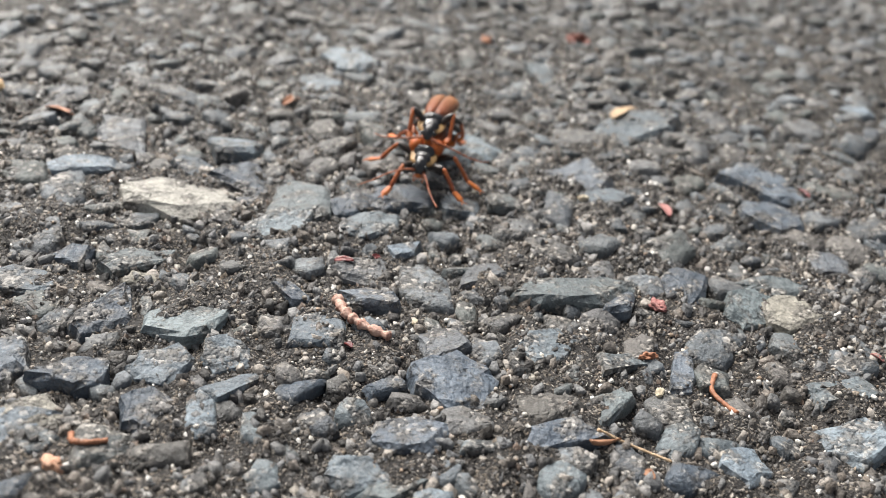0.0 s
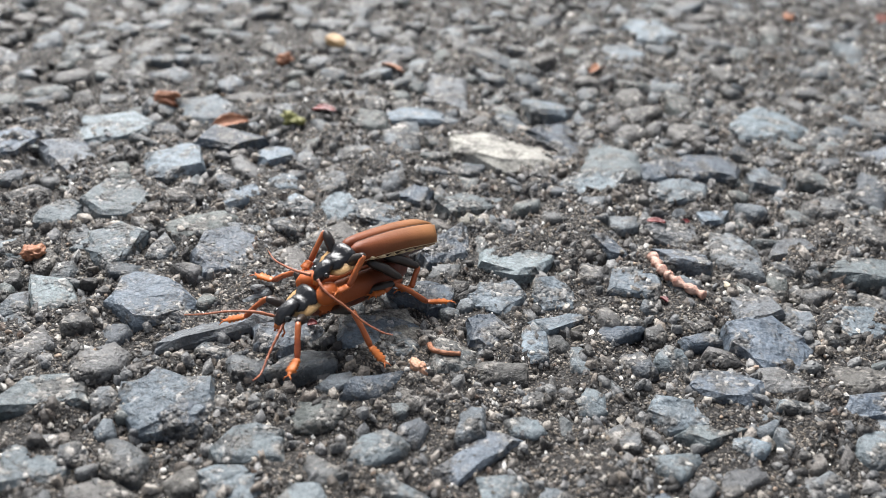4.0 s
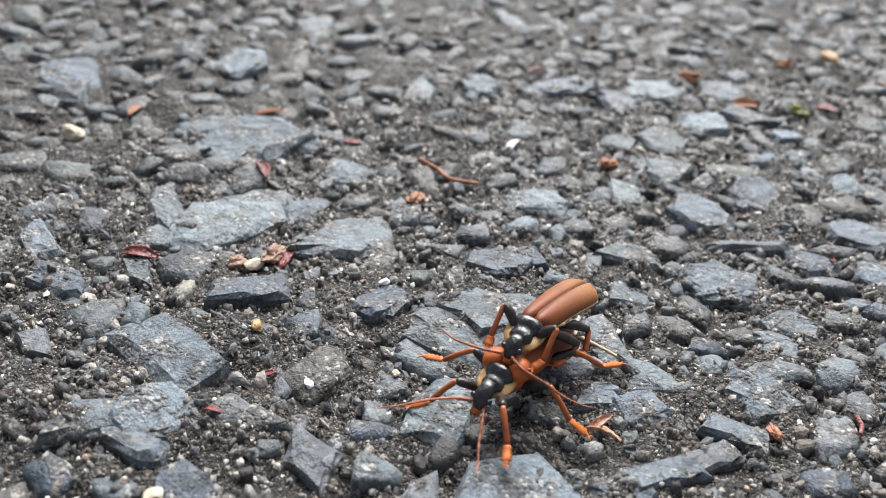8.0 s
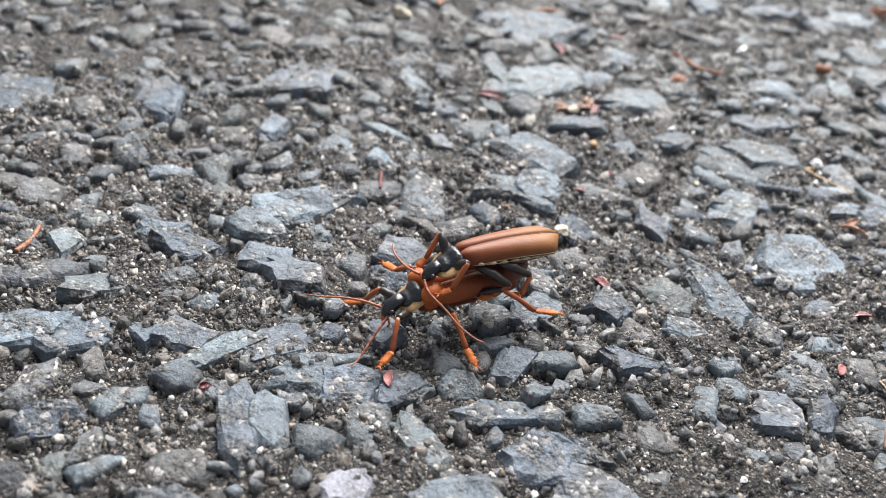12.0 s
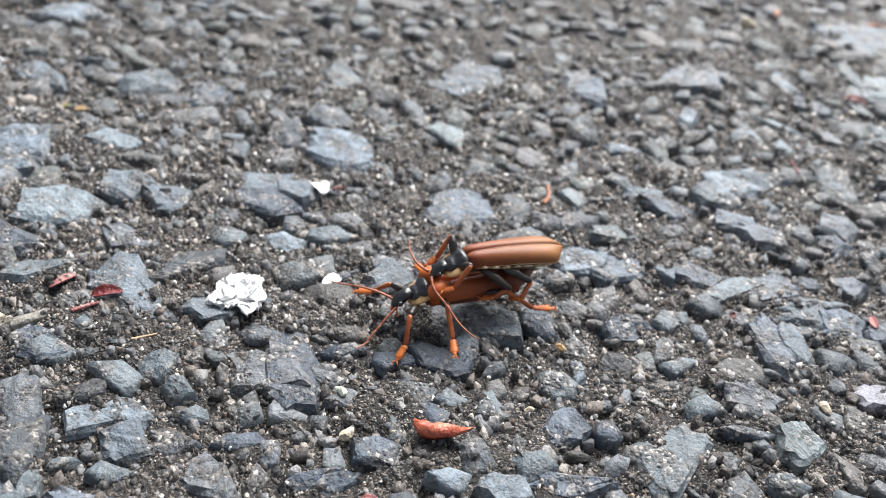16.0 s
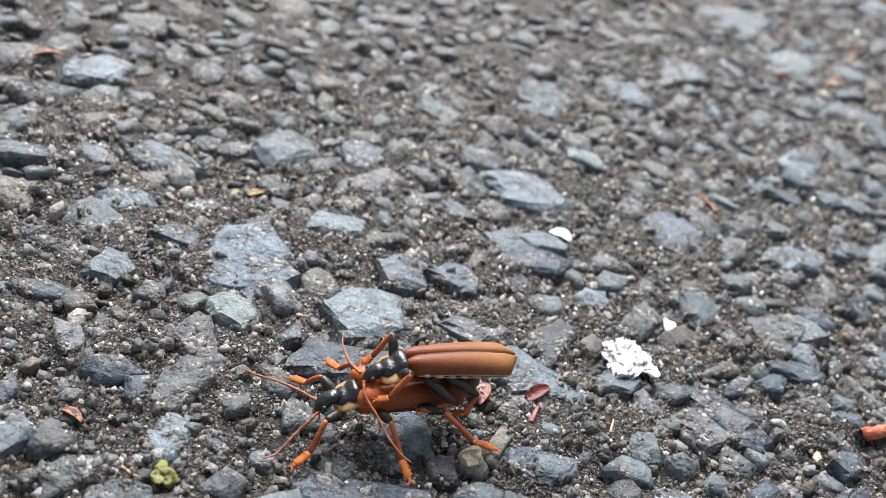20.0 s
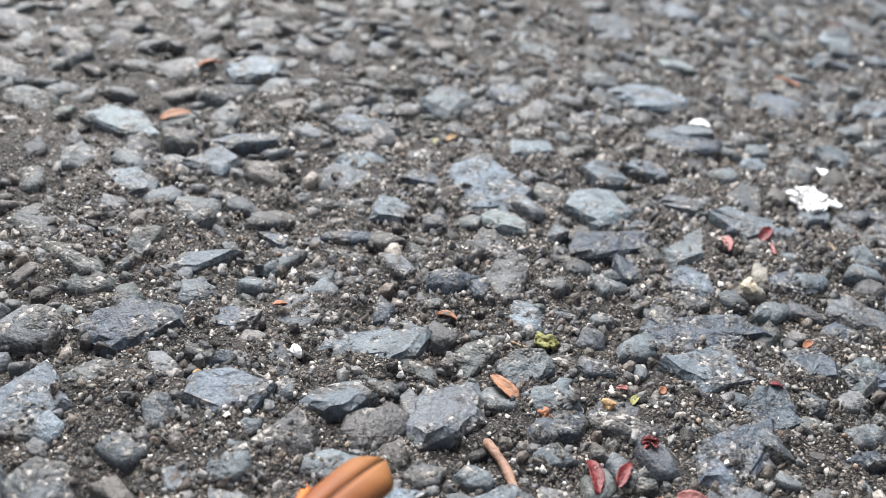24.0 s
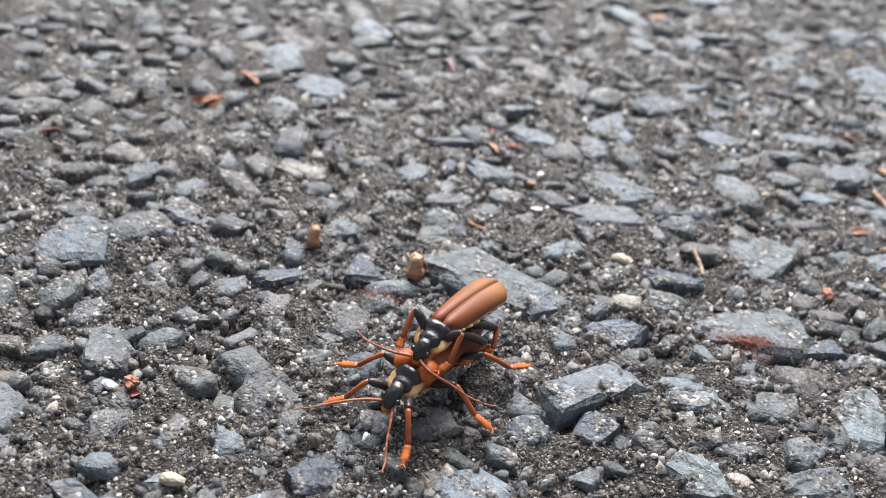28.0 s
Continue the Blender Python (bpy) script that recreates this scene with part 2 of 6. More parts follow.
BELLY = chitin("red_brown_abdomen", (0.10, 0.022, 0.01), (0.19, 0.046, 0.018), 0.45, 500)
RED_ORANGE = chitin("red_orange_chitin", (0.40, 0.085, 0.02), (0.56, 0.145, 0.035), 0.38, 600)
ANTENNA = chitin("rust_brown_antenna", (0.22, 0.062, 0.03), (0.36, 0.12, 0.055), 0.5)
EYE = chitin("black_eye", (0.006, 0.006, 0.006), (0.012, 0.012, 0.012), 0.18, 2000, 0.4, 0.3)


def litter(name, dark, light, rough=0.6, scale=900):
    m = Nodes(name)
    c = m.ramp(m.noise(scale, 5, 0.6), (0.3, dark), (0.7, light))
    return m.done(c, rough, m.bump(m.noise(2600, 4, 0.6), 0.7, 0.0003))


LITTER = {
    "orange": litter("dry_orange_scale", (0.22, 0.08, 0.038), (0.40, 0.18, 0.095)),
    "rust": litter("orange_red_scale", (0.26, 0.035, 0.016), (0.58, 0.17, 0.09), 0.22),
    "brown": litter("dry_brown_leaf", (0.22, 0.10, 0.05), (0.40, 0.20, 0.11)),
    "red": litter("dark_red_bud_scale", (0.08, 0.009, 0.011), (0.20, 0.03, 0.028), 0.3),
    "red_brown": litter("dry_red_brown_scale", (0.13, 0.03, 0.02), (0.32, 0.10, 0.065), 0.5),
    "pink": litter("faded_pink_scale", (0.22, 0.06, 0.055), (0.40, 0.19, 0.17)),
    "straw": litter("dry_straw", (0.36, 0.24, 0.14), (0.54, 0.40, 0.26)),
    "faded": litter("faded_orange_petal", (0.36, 0.15, 0.075), (0.62, 0.38, 0.26), 0.5),
    "twig": litter("pinkish_brown_twig", (0.22, 0.12, 0.08), (0.42, 0.26, 0.18)),
    "bud_stalk": litter("blotched_bud_stalk", (0.26, 0.085, 0.05), (0.60, 0.43, 0.35), 0.55, 1700),
    "bud_tip": litter("crumbly_pale_bud", (0.40, 0.17, 0.085), (0.70, 0.46, 0.31), 0.6, 1500),
    "white": litter("white_petal", (0.72, 0.72, 0.71), (0.86, 0.86, 0.85), 0.6),
    "cream": litter("cream_pebble", (0.38, 0.32, 0.22), (0.56, 0.49, 0.37), 0.5),
    "green": litter("yellow_green_bud", (0.14, 0.145, 0.035), (0.28, 0.27, 0.09)),
    "lichen": litter("pale_greenish_pebble", (0.33, 0.36, 0.28), (0.50, 0.52, 0.44), 0.6),
    "ochre": litter("ochre_pebble", (0.32, 0.19, 0.075), (0.46, 0.30, 0.14), 0.5),
}


# ---- mesh helpers ----
def part(name, data, material, parent=None, label=""):
    """Links a bmesh or a mesh as one object under a thing or a part."""
    if isinstance(data, bmesh.types.BMesh):
        mesh = bpy.data.meshes.new(name)
        data.to_mesh(mesh)
        data.free()
    else:
        mesh = data
    if material and not mesh.materials:
        mesh.materials.append(material)
    ob = new(name, mesh)
    ob.parent = parent
    return tagged(ob, label)


def smooth(bm):
    for f in bm.faces:
        f.smooth = True
    return bm


def loft(rings, cap=True, into=None):
    """Closed rings of points, joined one to the next."""
    bm = into or bmesh.new()
    made = [[bm.verts.new(p) for p in ring] for ring in rings]
    count = len(made[0])
    for a, b in zip(made, made[1:]):
        for k in range(count):
            bm.faces.new((a[k], a[(k + 1) % count], b[(k + 1) % count], b[k]))
    if cap:
        bm.faces.new(made[0][::-1])
        bm.faces.new(made[-1])
    return bm


def tube(points, radii, sides=8, into=None, flat=1.0):
    """A round bar through points, with a radius at each."""
    pts = [Vector(p) for p in points]
    rings = []
    for k, p in enumerate(pts):
        way = (pts[min(k + 1, len(pts) - 1)] - pts[max(k - 1, 0)]).normalized()
        side = way.cross(Vector((0, 0, 1)))
        if side.length < 1e-4:
            side = Vector((1, 0, 0))
        side.normalize()
        up = side.cross(way)
        rings.append([p + radii[k] * (math.cos(a) * side + flat * math.sin(a) * up) for a in (2 * math.pi * j / sides for j in range(sides))])
    return smooth(loft(rings, into=into))


def curve_points(controls, count):
    """Points spread along a smooth curve through controls."""
    p = [Vector(c) for c in controls]
    out = []
    for k in range(count):
        u = k / (count - 1) * (len(p) - 1)
        i = min(int(u), len(p) - 2)
        s = u - i
        a, b, c, d = p[max(i - 1, 0)], p[i], p[i + 1], p[min(i + 2, len(p) - 1)]
        out.append(0.5 * (2 * b + (c - a) * s + (2 * a - 5 * b + 4 * c - d) * s * s + (3 * b - a - 3 * c + d) * s ** 3))
    return out


def mm(*p):
    return Vector(p) * MM


def oval_ring(x, y, z, half_y, half_z, sides=16, square=2.4, lean=0.0):
    ring = []
    for k in range(sides):
        a = 2 * math.pi * k / sides
        c, s = math.cos(a), math.sin(a)
        u = math.copysign(abs(c) ** (2 / square), c)
        v = math.copysign(abs(s) ** (2 / square), s)
        ring.append(mm(x + lean * v * half_z, y + u * half_y, z + v * half_z))
    return ring


def body_loft(stations, sides=16, square=2.3, lean=0.0):
    """stations: x, z, half-width, half-height along the body."""
    return smooth(loft([oval_ring(x, 0, z, w, h, sides, square, lean) for x, z, w, h in stations]))


# ---- ground: one sheet, fine where the camera goes, out to the horizon ----
X0, X1, Y0, Y1 = -27.0, 15.0, -27.0, 25.0
GRID = 0.085
bed_grid = []


def rough(x, y):
    """Height of the bitumen between the stones, in metres, for centimetres."""
    return 0.0005 * (math.sin(1.7 * x + 0.6 * y) * math.sin(1.1 * y - 0.4 * x)) - 0.0004


def ground_sheet():
    step = GRID
    far = [0.5, 1, 2, 4, 8, 20, 60, 200, 1000, 5000, 20000]
    xs = [X0 - f for f in far[::-1]] + list(np.arange(X0, X1 + step, step)) + [X1 + step + f for f in far]
    ys = [Y0 - f for f in far[::-1]] + list(np.arange(Y0, Y1 + step, step)) + [Y1 + step + f for f in far]
    gx, gy = np.meshgrid(np.array(xs), np.array(ys), indexing="ij")
    gen = np.random.default_rng(5)
    z = 0.0005 * np.sin(1.7 * gx + 0.6 * gy) * np.sin(1.1 * gy - 0.4 * gx) - 0.0004
    near = (gx > X0) & (gx < X1) & (gy > Y0) & (gy < Y1)

    def lumps(width):
        """Uneven ground with lumps some cells wide, about 1 high."""
        out = gen.normal(size=gx.shape)
        kernel = np.hanning(2 * width + 1)
        for axis in (0, 1):
            out = sum(k * np.roll(out, s, axis) for s, k in zip(range(-width, width + 1), kernel))
        return out / out.std()

    fine = gen.normal(size=gx.shape)
    relief = 0.00010 * fine + 0.00022 * lumps(2) + 0.00026 * lumps(5)
    z = np.where(near, z - 0.00002 + relief, 0.0002)
    edge = len(far)
    bed_grid.append(z[edge:-edge, edge:-edge])
    verts = np.stack([gx * CM, gy * CM, z], -1).reshape(-1, 3)
    ny = len(ys)
    i, j = np.meshgrid(np.arange(len(xs) - 1), np.arange(ny - 1), indexing="ij")
    a = (i * ny + j).ravel()
    faces = np.stack([a, a + ny, a + ny + 1, a + 1], -1)
    mesh = bpy.data.meshes.new("ground")
    mesh.vertices.add(len(verts))
    mesh.vertices.foreach_set("co", verts.ravel())
    mesh.loops.add(faces.size)
    mesh.loops.foreach_set("vertex_index", faces.ravel())
    mesh.polygons.add(len(faces))
    mesh.polygons.foreach_set("loop_start", np.arange(0, faces.size, 4))
    mesh.polygons.foreach_set("use_smooth", np.ones(len(faces), dtype=bool))
    mesh.update()
    mesh.validate()
    return part("ground", mesh, BINDER)


def bed(x, y):
    """Height of the ground sheet itself, in metres, for arrays in centimetres."""
    z = bed_grid[0]
    u, v = np.clip((x - X0) / GRID, 0, z.shape[0] - 2), np.clip((y - Y0) / GRID, 0, z.shape[1] - 2)
    i, j = u.astype(int), v.astype(int)
    u, v = u - i, v - j
    return (z[i, j] * (1 - u) + z[i + 1, j] * u) * (1 - v) + (z[i, j + 1] * (1 - u) + z[i + 1, j + 1] * u) * v


ground = tagged(ground_sheet(), "worn grey asphalt with loose grit between embedded stones", "ground", kind="structure")


def shard(seed, jagged=False):
    """One angular stone of unit half-length: verts and faces. Its foot lies at z = -1, its crown near z = 1."""
    r = random.Random(seed)
    count = r.choice((4, 5, 5, 6, 6, 7))
    angles = sorted((k + r.uniform(-0.38, 0.38)) * 2 * math.pi / count for k in range(count))
    radii = [r.uniform(0.80, 1.28) for _ in angles]
    for _ in range(2):
        if r.random() < 0.6:
            radii[r.randrange(count)] *= r.uniform(0.72, 0.9)
    if jagged:
        # break each side once or twice
        broken = []
        for k in range(count):
            a, p = angles[k], radii[k]
            e, q = angles[(k + 1) % count] + (2 * math.pi if k == count - 1 else 0), radii[(k + 1) % count]
            broken.append((a, p))
            ax, ay, bx, by = p * math.cos(a), p * math.sin(a), q * math.cos(e), q * math.sin(e)
            for s in ((0.5,) if r.random() < 0.5 else (0.33, 0.68)):
                s += r.uniform(-0.1, 0.1)
                x, y = (ax + (bx - ax) * s) * r.uniform(0.93, 1.06), (ay + (by - ay) * s) * r.uniform(0.93, 1.06)
                broken.append((math.atan2(y, x), math.hypot(x, y)))
        angles, radii = [a for a, _ in broken], [p for _, p in broken]
        count = len(angles)
    tilt_x, tilt_y = r.uniform(-0.5, 0.5), r.uniform(-0.58, 0.58)
    foot = [(1.08 * q * math.cos(a), 1.08 * q * math.sin(a), -1.0) for a, q in zip(angles, radii)]
    edge, crown = [], []
    for a, q in zip(angles, radii):
        x, y = q * math.cos(a), q * math.sin(a)
        plane = 0.62 + tilt_x * x + tilt_y * y
        edge.append((x * r.uniform(0.95, 1.02), y * r.uniform(0.95, 1.02), plane - r.uniform(0.16, 0.66)))
        s = r.uniform(0.68, 0.93)
        crown.append((s * x, s * y, plane + r.uniform(-0.04, 0.16)))
    verts = foot + edge + crown
    # two points on the crown make its faces break along a ridge
    cx, cy, way = r.uniform(-0.15, 0.15), r.uniform(-0.15, 0.15), r.uniform(0, 6.283)
    dx, dy = 0.34 * math.cos(way), 0.34 * math.sin(way)
    top = r.uniform(0.02, 0.26)
    for s in (-1, 1):
        x, y = cx + s * dx, cy + s * dy
        verts.append((x, y, 0.66 + tilt_x * x + tilt_y * y + top * r.uniform(0.2, 1.0)))
    p, q = 3 * count, 3 * count + 1
    faces = []
    for level in (0, 1):
        for k in range(count):
            a, b = level * count + k, level * count + (k + 1) % count
            faces.append((a, b, b + count, a + count))
    near = [p if (verts[2 * count + k][0] - cx) * dx + (verts[2 * count + k][1] - cy) * dy < 0 else q for k in range(count)]
    for k in range(count):
        a, b = 2 * count + k, 2 * count + (k + 1) % count
        u, v = near[k], near[(k + 1) % count]
        faces.append((a, b, v))
        if u != v:
            faces.append((a, v, u))
    return verts, faces


SHARDS = [shard(100 + k) for k in range(40)]
BROKEN = [shard(300 + k, True) for k in range(40)]
stone_meshes = {}
taken = []


def stone(x, y, length, width, turn, tone):
    """A stone set in the asphalt: centimetres, millimetres across, degrees."""
    k = rnd.randrange(len(BROKEN))
    if (k, tone) not in stone_meshes:
        mesh = bpy.data.meshes.new("stone")
        mesh.from_pydata(BROKEN[k][0], [], BROKEN[k][1])
        stone_meshes[k, tone] = mesh
    ob = part("stone", stone_meshes[k, tone], STONE[tone], ground)
    high = min(0.6 + 0.13 * width, 1.3) * rnd.uniform(0.68, 1.08)
    ob.matrix_basis = Matrix.LocRotScale((x * CM, y * CM, rough(x, y) - rnd.uniform(-0.08, 0.10) * high * MM), Euler((0, 0, radians(turn))), (0.59 * length * MM, 0.68 * width * MM, high * MM))
    taken.append((x, y, length / 20, width / 20, radians(turn)))


set_stones = {}


def small_stone(x, y, length, width, turn, tone):
    """The same for lesser stones, which are joined by their colour further down."""
    high = min(0.6 + 0.13 * width, 1.3) * rnd.uniform(0.68, 1.08)
    set_stones.setdefault(tone, []).append((x, y, 0.57 * length, 0.66 * width, high, radians(turn), rnd.randrange(len(SHARDS)), rough(x, y) - rnd.uniform(-0.05, 0.14) * high * MM))
    taken.append((x, y, length / 20, width / 20, radians(turn)))


stone(-8.88, 1.95, 15.6, 8.5, -158, "m")
stone(3.01, 10.63, 16.4, 5.3, -141, "m")
stone(-7.64, 0.78, 9.1, 8.6, 145, "l")
stone(-13.69, -18.56, 13.0, 6.0, -168, "m")
stone(-1.04, 7.90, 9.6, 7.5, 90, "m")
stone(-11.68, 1.50, 10.4, 6.7, 168, "m")
stone(-11.68, -10.33, 9.8, 7.0, -94, "l")
stone(-6.60, 1.36, 10.3, 6.5, -94, "m")
stone(-4.80, 1.02, 9.7, 6.8, -121, "m")
stone(-2.23, 7.78, 11.3, 7.0, 167, "w")
stone(0.71, 9.57, 9.8, 6.4, -121, "l")
stone(-3.49, -0.25, 9.6, 6.5, -126, "l")
stone(-0.94, 12.23, 8.4, 7.3, 177, "l")
stone(-9.28, -1.94, 9.4, 6.5, -170, "m")
stone(-4.84, 1.35, 9.1, 6.6, -140, "m")
stone(4.27, 9.25, 8.8, 6.8, 119, "m")
stone(2.12, 9.11, 8.8, 6.7, 172, "m")
stone(-10.58, -4.75, 7.8, 7.5, 153, "m")
stone(-6.35, 6.81, 8.4, 6.6, 85, "l")
stone(-6.30, -0.85, 10.0, 7.8, 45, "m")
stone(-8.37, -6.80, 8.7, 6.1, -115, "m")
stone(-10.04, -7.16, 8.8, 6.1, -144, "l")
stone(-14.97, -8.63, 8.6, 6.2, -99, "l")
stone(-12.33, -19.28, 9.4, 5.6, -143, "m")
stone(1.58, 6.63, 11.3, 4.6, -166, "m")
stone(-3.56, -4.93, 10.2, 5.1, -135, "m")
stone(-10.89, 5.01, 10.5, 4.9, 135, "m")
stone(-10.50, -10.29, 9.3, 5.5, -137, "l")
stone(-17.22, -20.63, 7.5, 6.6, -144, "m")
stone(-11.74, -16.31, 8.1, 5.6, -136, "m")
stone(-13.40, -16.80, 9.0, 6.0, -155, "m")
stone(-17.72, -16.31, 8.5, 5.3, -134, "m")
stone(-5.02, 6.95, 7.7, 5.7, -147, "d")
stone(1.90, 12.46, 9.0, 4.8, 74, "m")
stone(-7.13, -3.61, 8.6, 5.1, -88, "l")
stone(-13.41, -16.08, 7.9, 5.4, -158, "m")
stone(6.36, 11.95, 9.2, 4.6, -134, "l")
stone(-3.14, 9.06, 8.4, 5.0, 121, "m")
stone(-12.47, -8.42, 7.7, 5.4, -113, "m")
stone(-2.09, -0.70, 8.0, 5.2, -99, "d")
stone(-15.69, -10.54, 7.4, 5.5, 154, "l")
stone(-3.04, -4.08, 7.9, 5.0, -171, "m")
stone(-8.79, -10.08, 8.8, 4.5, -171, "m")
stone(-5.29, 6.26, 6.7, 5.9, 120, "l")
stone(-7.23, 6.05, 8.5, 4.6, -137, "m")
stone(-9.34, -12.60, 8.8, 5.4, -117, "m")
stone(-11.65, -6.19, 7.9, 4.8, -161, "m")
stone(-9.59, -8.40, 8.3, 4.6, -144, "d")
stone(-4.76, -7.38, 7.0, 5.4, 132, "m")
stone(-10.29, -10.89, 9.8, 3.8, -139, "d")
stone(-4.36, 4.18, 7.1, 5.2, -140, "m")
stone(-6.60, 0.10, 7.3, 5.1, -156, "d")
stone(-6.75, -7.59, 8.5, 4.3, -140, "m")
stone(-5.65, 7.69, 6.7, 5.5, 112, "m")
stone(-18.59, -16.03, 6.3, 5.7, -108, "l")
stone(-10.56, 3.35, 6.9, 5.1, 142, "l")
stone(-18.33, -14.39, 6.1, 5.7, -149, "l")
stone(-3.63, 3.24, 6.0, 5.6, 118, "m")
stone(4.13, 8.53, 6.8, 4.9, -177, "d")
stone(-9.62, -3.51, 6.8, 4.9, 163, "m")
stone(-9.47, -12.23, 7.7, 4.3, -167, "d")
stone(0.56, 9.35, 8.6, 3.8, -115, "l")
stone(-9.98, -3.38, 6.9, 4.7, 139, "m")
stone(-1.21, 11.12, 6.4, 5.1, 80, "m")
stone(-6.99, -3.38, 8.0, 4.0, -108, "m")
stone(-0.00, 8.18, 7.0, 4.6, -117, "d")
stone(-6.33, 6.10, 7.6, 4.2, 159, "m")
stone(-2.91, 5.02, 6.0, 5.1, -123, "m")
stone(-13.95, -13.57, 7.0, 4.4, -149, "d")
stone(-1.66, 8.30, 6.3, 4.7, 131, "d")
stone(-14.39, -10.51, 7.5, 3.8, -155, "m")
stone(-14.27, -14.54, 5.5, 5.2, 92, "m")
stone(-5.42, 5.50, 7.1, 4.0, 138, "m")
stone(-6.82, -5.96, 8.2, 3.5, -123, "m")
stone(-11.42, -17.60, 9.0, 5.4, -145, "m")
stone(-7.27, -9.32, 8.5, 3.4, 158, "d")
stone(-9.34, -11.99, 8.7, 3.2, -162, "d")
stone(-4.05, 5.06, 6.4, 4.4, -139, "m")
stone(-6.92, -7.79, 6.3, 4.4, -159, "m")
stone(3.55, 6.55, 6.4, 4.3, -153, "w")
stone(-9.54, -10.74, 8.0, 3.5, -118, "m")
stone(-11.32, -13.70, 6.0, 4.6, 102, "m")
stone(-9.54, -8.06, 5.5, 5.0, -166, "m")
stone(-10.48, -9.54, 6.4, 4.3, -149, "m")
stone(-7.52, 2.24, 5.9, 4.6, -127, "m")
stone(-1.89, 9.04, 5.3, 5.1, 76, "m")
stone(-5.64, 3.16, 7.0, 3.8, -138, "l")
stone(3.70, 5.50, 6.4, 4.2, 171, "m")
stone(-3.75, -1.41, 8.0, 3.3, 153, "m")
stone(-6.13, -1.57, 8.2, 3.2, -114, "m")
stone(-13.31, -9.55, 6.9, 3.8, -151, "m")
stone(-7.28, -9.54, 7.3, 3.5, -144, "m")
stone(-14.43, -10.85, 6.4, 4.0, -159, "m")
stone(-9.36, 4.27, 6.8, 3.7, 132, "m")
stone(-5.05, 4.80, 5.4, 4.6, -132, "m")
stone(-13.43, -19.11, 5.3, 4.7, 135, "d")
stone(-10.28, -18.16, 7.4, 3.4, 87, "l")
stone(-3.67, 4.08, 9.7, 2.6, -130, "m")
stone(-7.93, 5.17, 5.6, 4.4, 177, "m")
stone(-12.93, -14.11, 6.2, 4.0, -151, "m")
stone(2.71, 6.88, 6.0, 4.0, 89, "d")
stone(-9.23, -13.55, 6.6, 3.6, -135, "m")
stone(-7.80, -2.52, 5.6, 4.2, -119, "m")
stone(-3.36, 8.19, 8.1, 2.9, -168, "l")
stone(-9.58, -5.87, 6.3, 3.7, 178, "l")
stone(-2.75, 1.92, 5.5, 4.3, -142, "m")
stone(-1.63, 5.68, 6.4, 3.7, -153, "l")
stone(4.36, 7.56, 6.4, 3.6, -138, "m")
stone(-11.75, -7.96, 5.3, 4.4, -104, "m")
stone(-11.95, -13.11, 6.3, 3.7, -148, "m")
stone(-15.05, -11.70, 5.4, 4.3, -174, "m")
stone(-6.27, -4.20, 5.4, 4.3, -143, "m")
stone(-5.20, -4.78, 5.7, 4.0, -130, "m")
stone(-9.64, -17.12, 5.8, 4.0, 172, "l")
stone(-1.11, 7.37, 7.1, 3.2, -157, "l")
stone(-4.44, 0.10, 5.9, 3.8, -96, "l")
stone(-2.23, 5.82, 6.1, 3.7, -96, "d")
stone(-4.49, 0.31, 6.0, 3.7, -119, "m")
stone(0.62, 8.11, 6.3, 3.6, -113, "m")
stone(3.30, 6.61, 6.4, 3.5, -155, "l")
stone(0.54, 5.23, 4.8, 4.7, 47, "m")
stone(-2.22, 6.55, 5.9, 3.7, -158, "m")
stone(-14.76, -16.76, 6.0, 3.7, -152, "m")
stone(-9.47, -9.76, 7.4, 3.0, -135, "m")
stone(-9.80, -8.24, 5.3, 4.2, -93, "m")
stone(-15.15, -13.92, 4.9, 4.5, 113, "m")
stone(-0.31, 7.58, 6.2, 3.5, -126, "m")
stone(-5.27, 1.90, 6.2, 3.5, -130, "d")
stone(-0.48, 7.96, 6.8, 3.2, -113, "d")
stone(-10.53, -15.56, 6.0, 3.6, 77, "l")
stone(-9.99, -9.24, 5.1, 4.2, -129, "m")
stone(-2.91, 0.65, 6.4, 3.3, -142, "m")
stone(-0.56, 5.79, 5.1, 4.2, 88, "m")
stone(-5.01, -4.68, 5.6, 3.8, -147, "m")
stone(-8.35, 2.33, 5.8, 3.6, -151, "m")
stone(-1.43, 3.36, 7.0, 3.0, -138, "m")
stone(-6.03, -3.22, 5.3, 3.9, -169, "m")
stone(-2.51, 4.37, 5.7, 3.6, -135, "l")
stone(-14.85, -15.61, 5.6, 3.6, -147, "l")
stone(-11.32, -9.29, 6.6, 3.1, -129, "l")
stone(-4.11, -4.06, 6.5, 3.1, -133, "m")
stone(-8.58, -0.72, 6.9, 2.9, -176, "l")
stone(-13.87, -12.60, 6.5, 3.1, -151, "m")
stone(-5.94, -1.33, 5.9, 3.4, -117, "l")
stone(-8.37, 4.39, 5.5, 3.6, 125, "l")
stone(-4.50, 3.00, 5.6, 3.6, -134, "m")
stone(-12.30, -17.33, 6.0, 3.3, -150, "d")
stone(-3.55, -4.09, 5.3, 3.7, -148, "m")
stone(3.56, 4.93, 5.0, 3.9, 32, "l")
stone(-5.17, -5.50, 7.6, 2.6, 158, "m")
stone(0.18, 4.64, 5.3, 3.7, -164, "m")
stone(-13.25, -18.61, 6.0, 3.2, -135, "m")
stone(-2.70, 1.42, 5.2, 3.7, 166, "m")
stone(-14.21, -15.24, 5.2, 3.7, -175, "m")
stone(-12.56, -20.81, 6.2, 3.1, -140, "m")
stone(-7.72, -7.94, 5.4, 3.5, -121, "m")
stone(-8.24, 0.43, 6.6, 2.9, -31, "m")
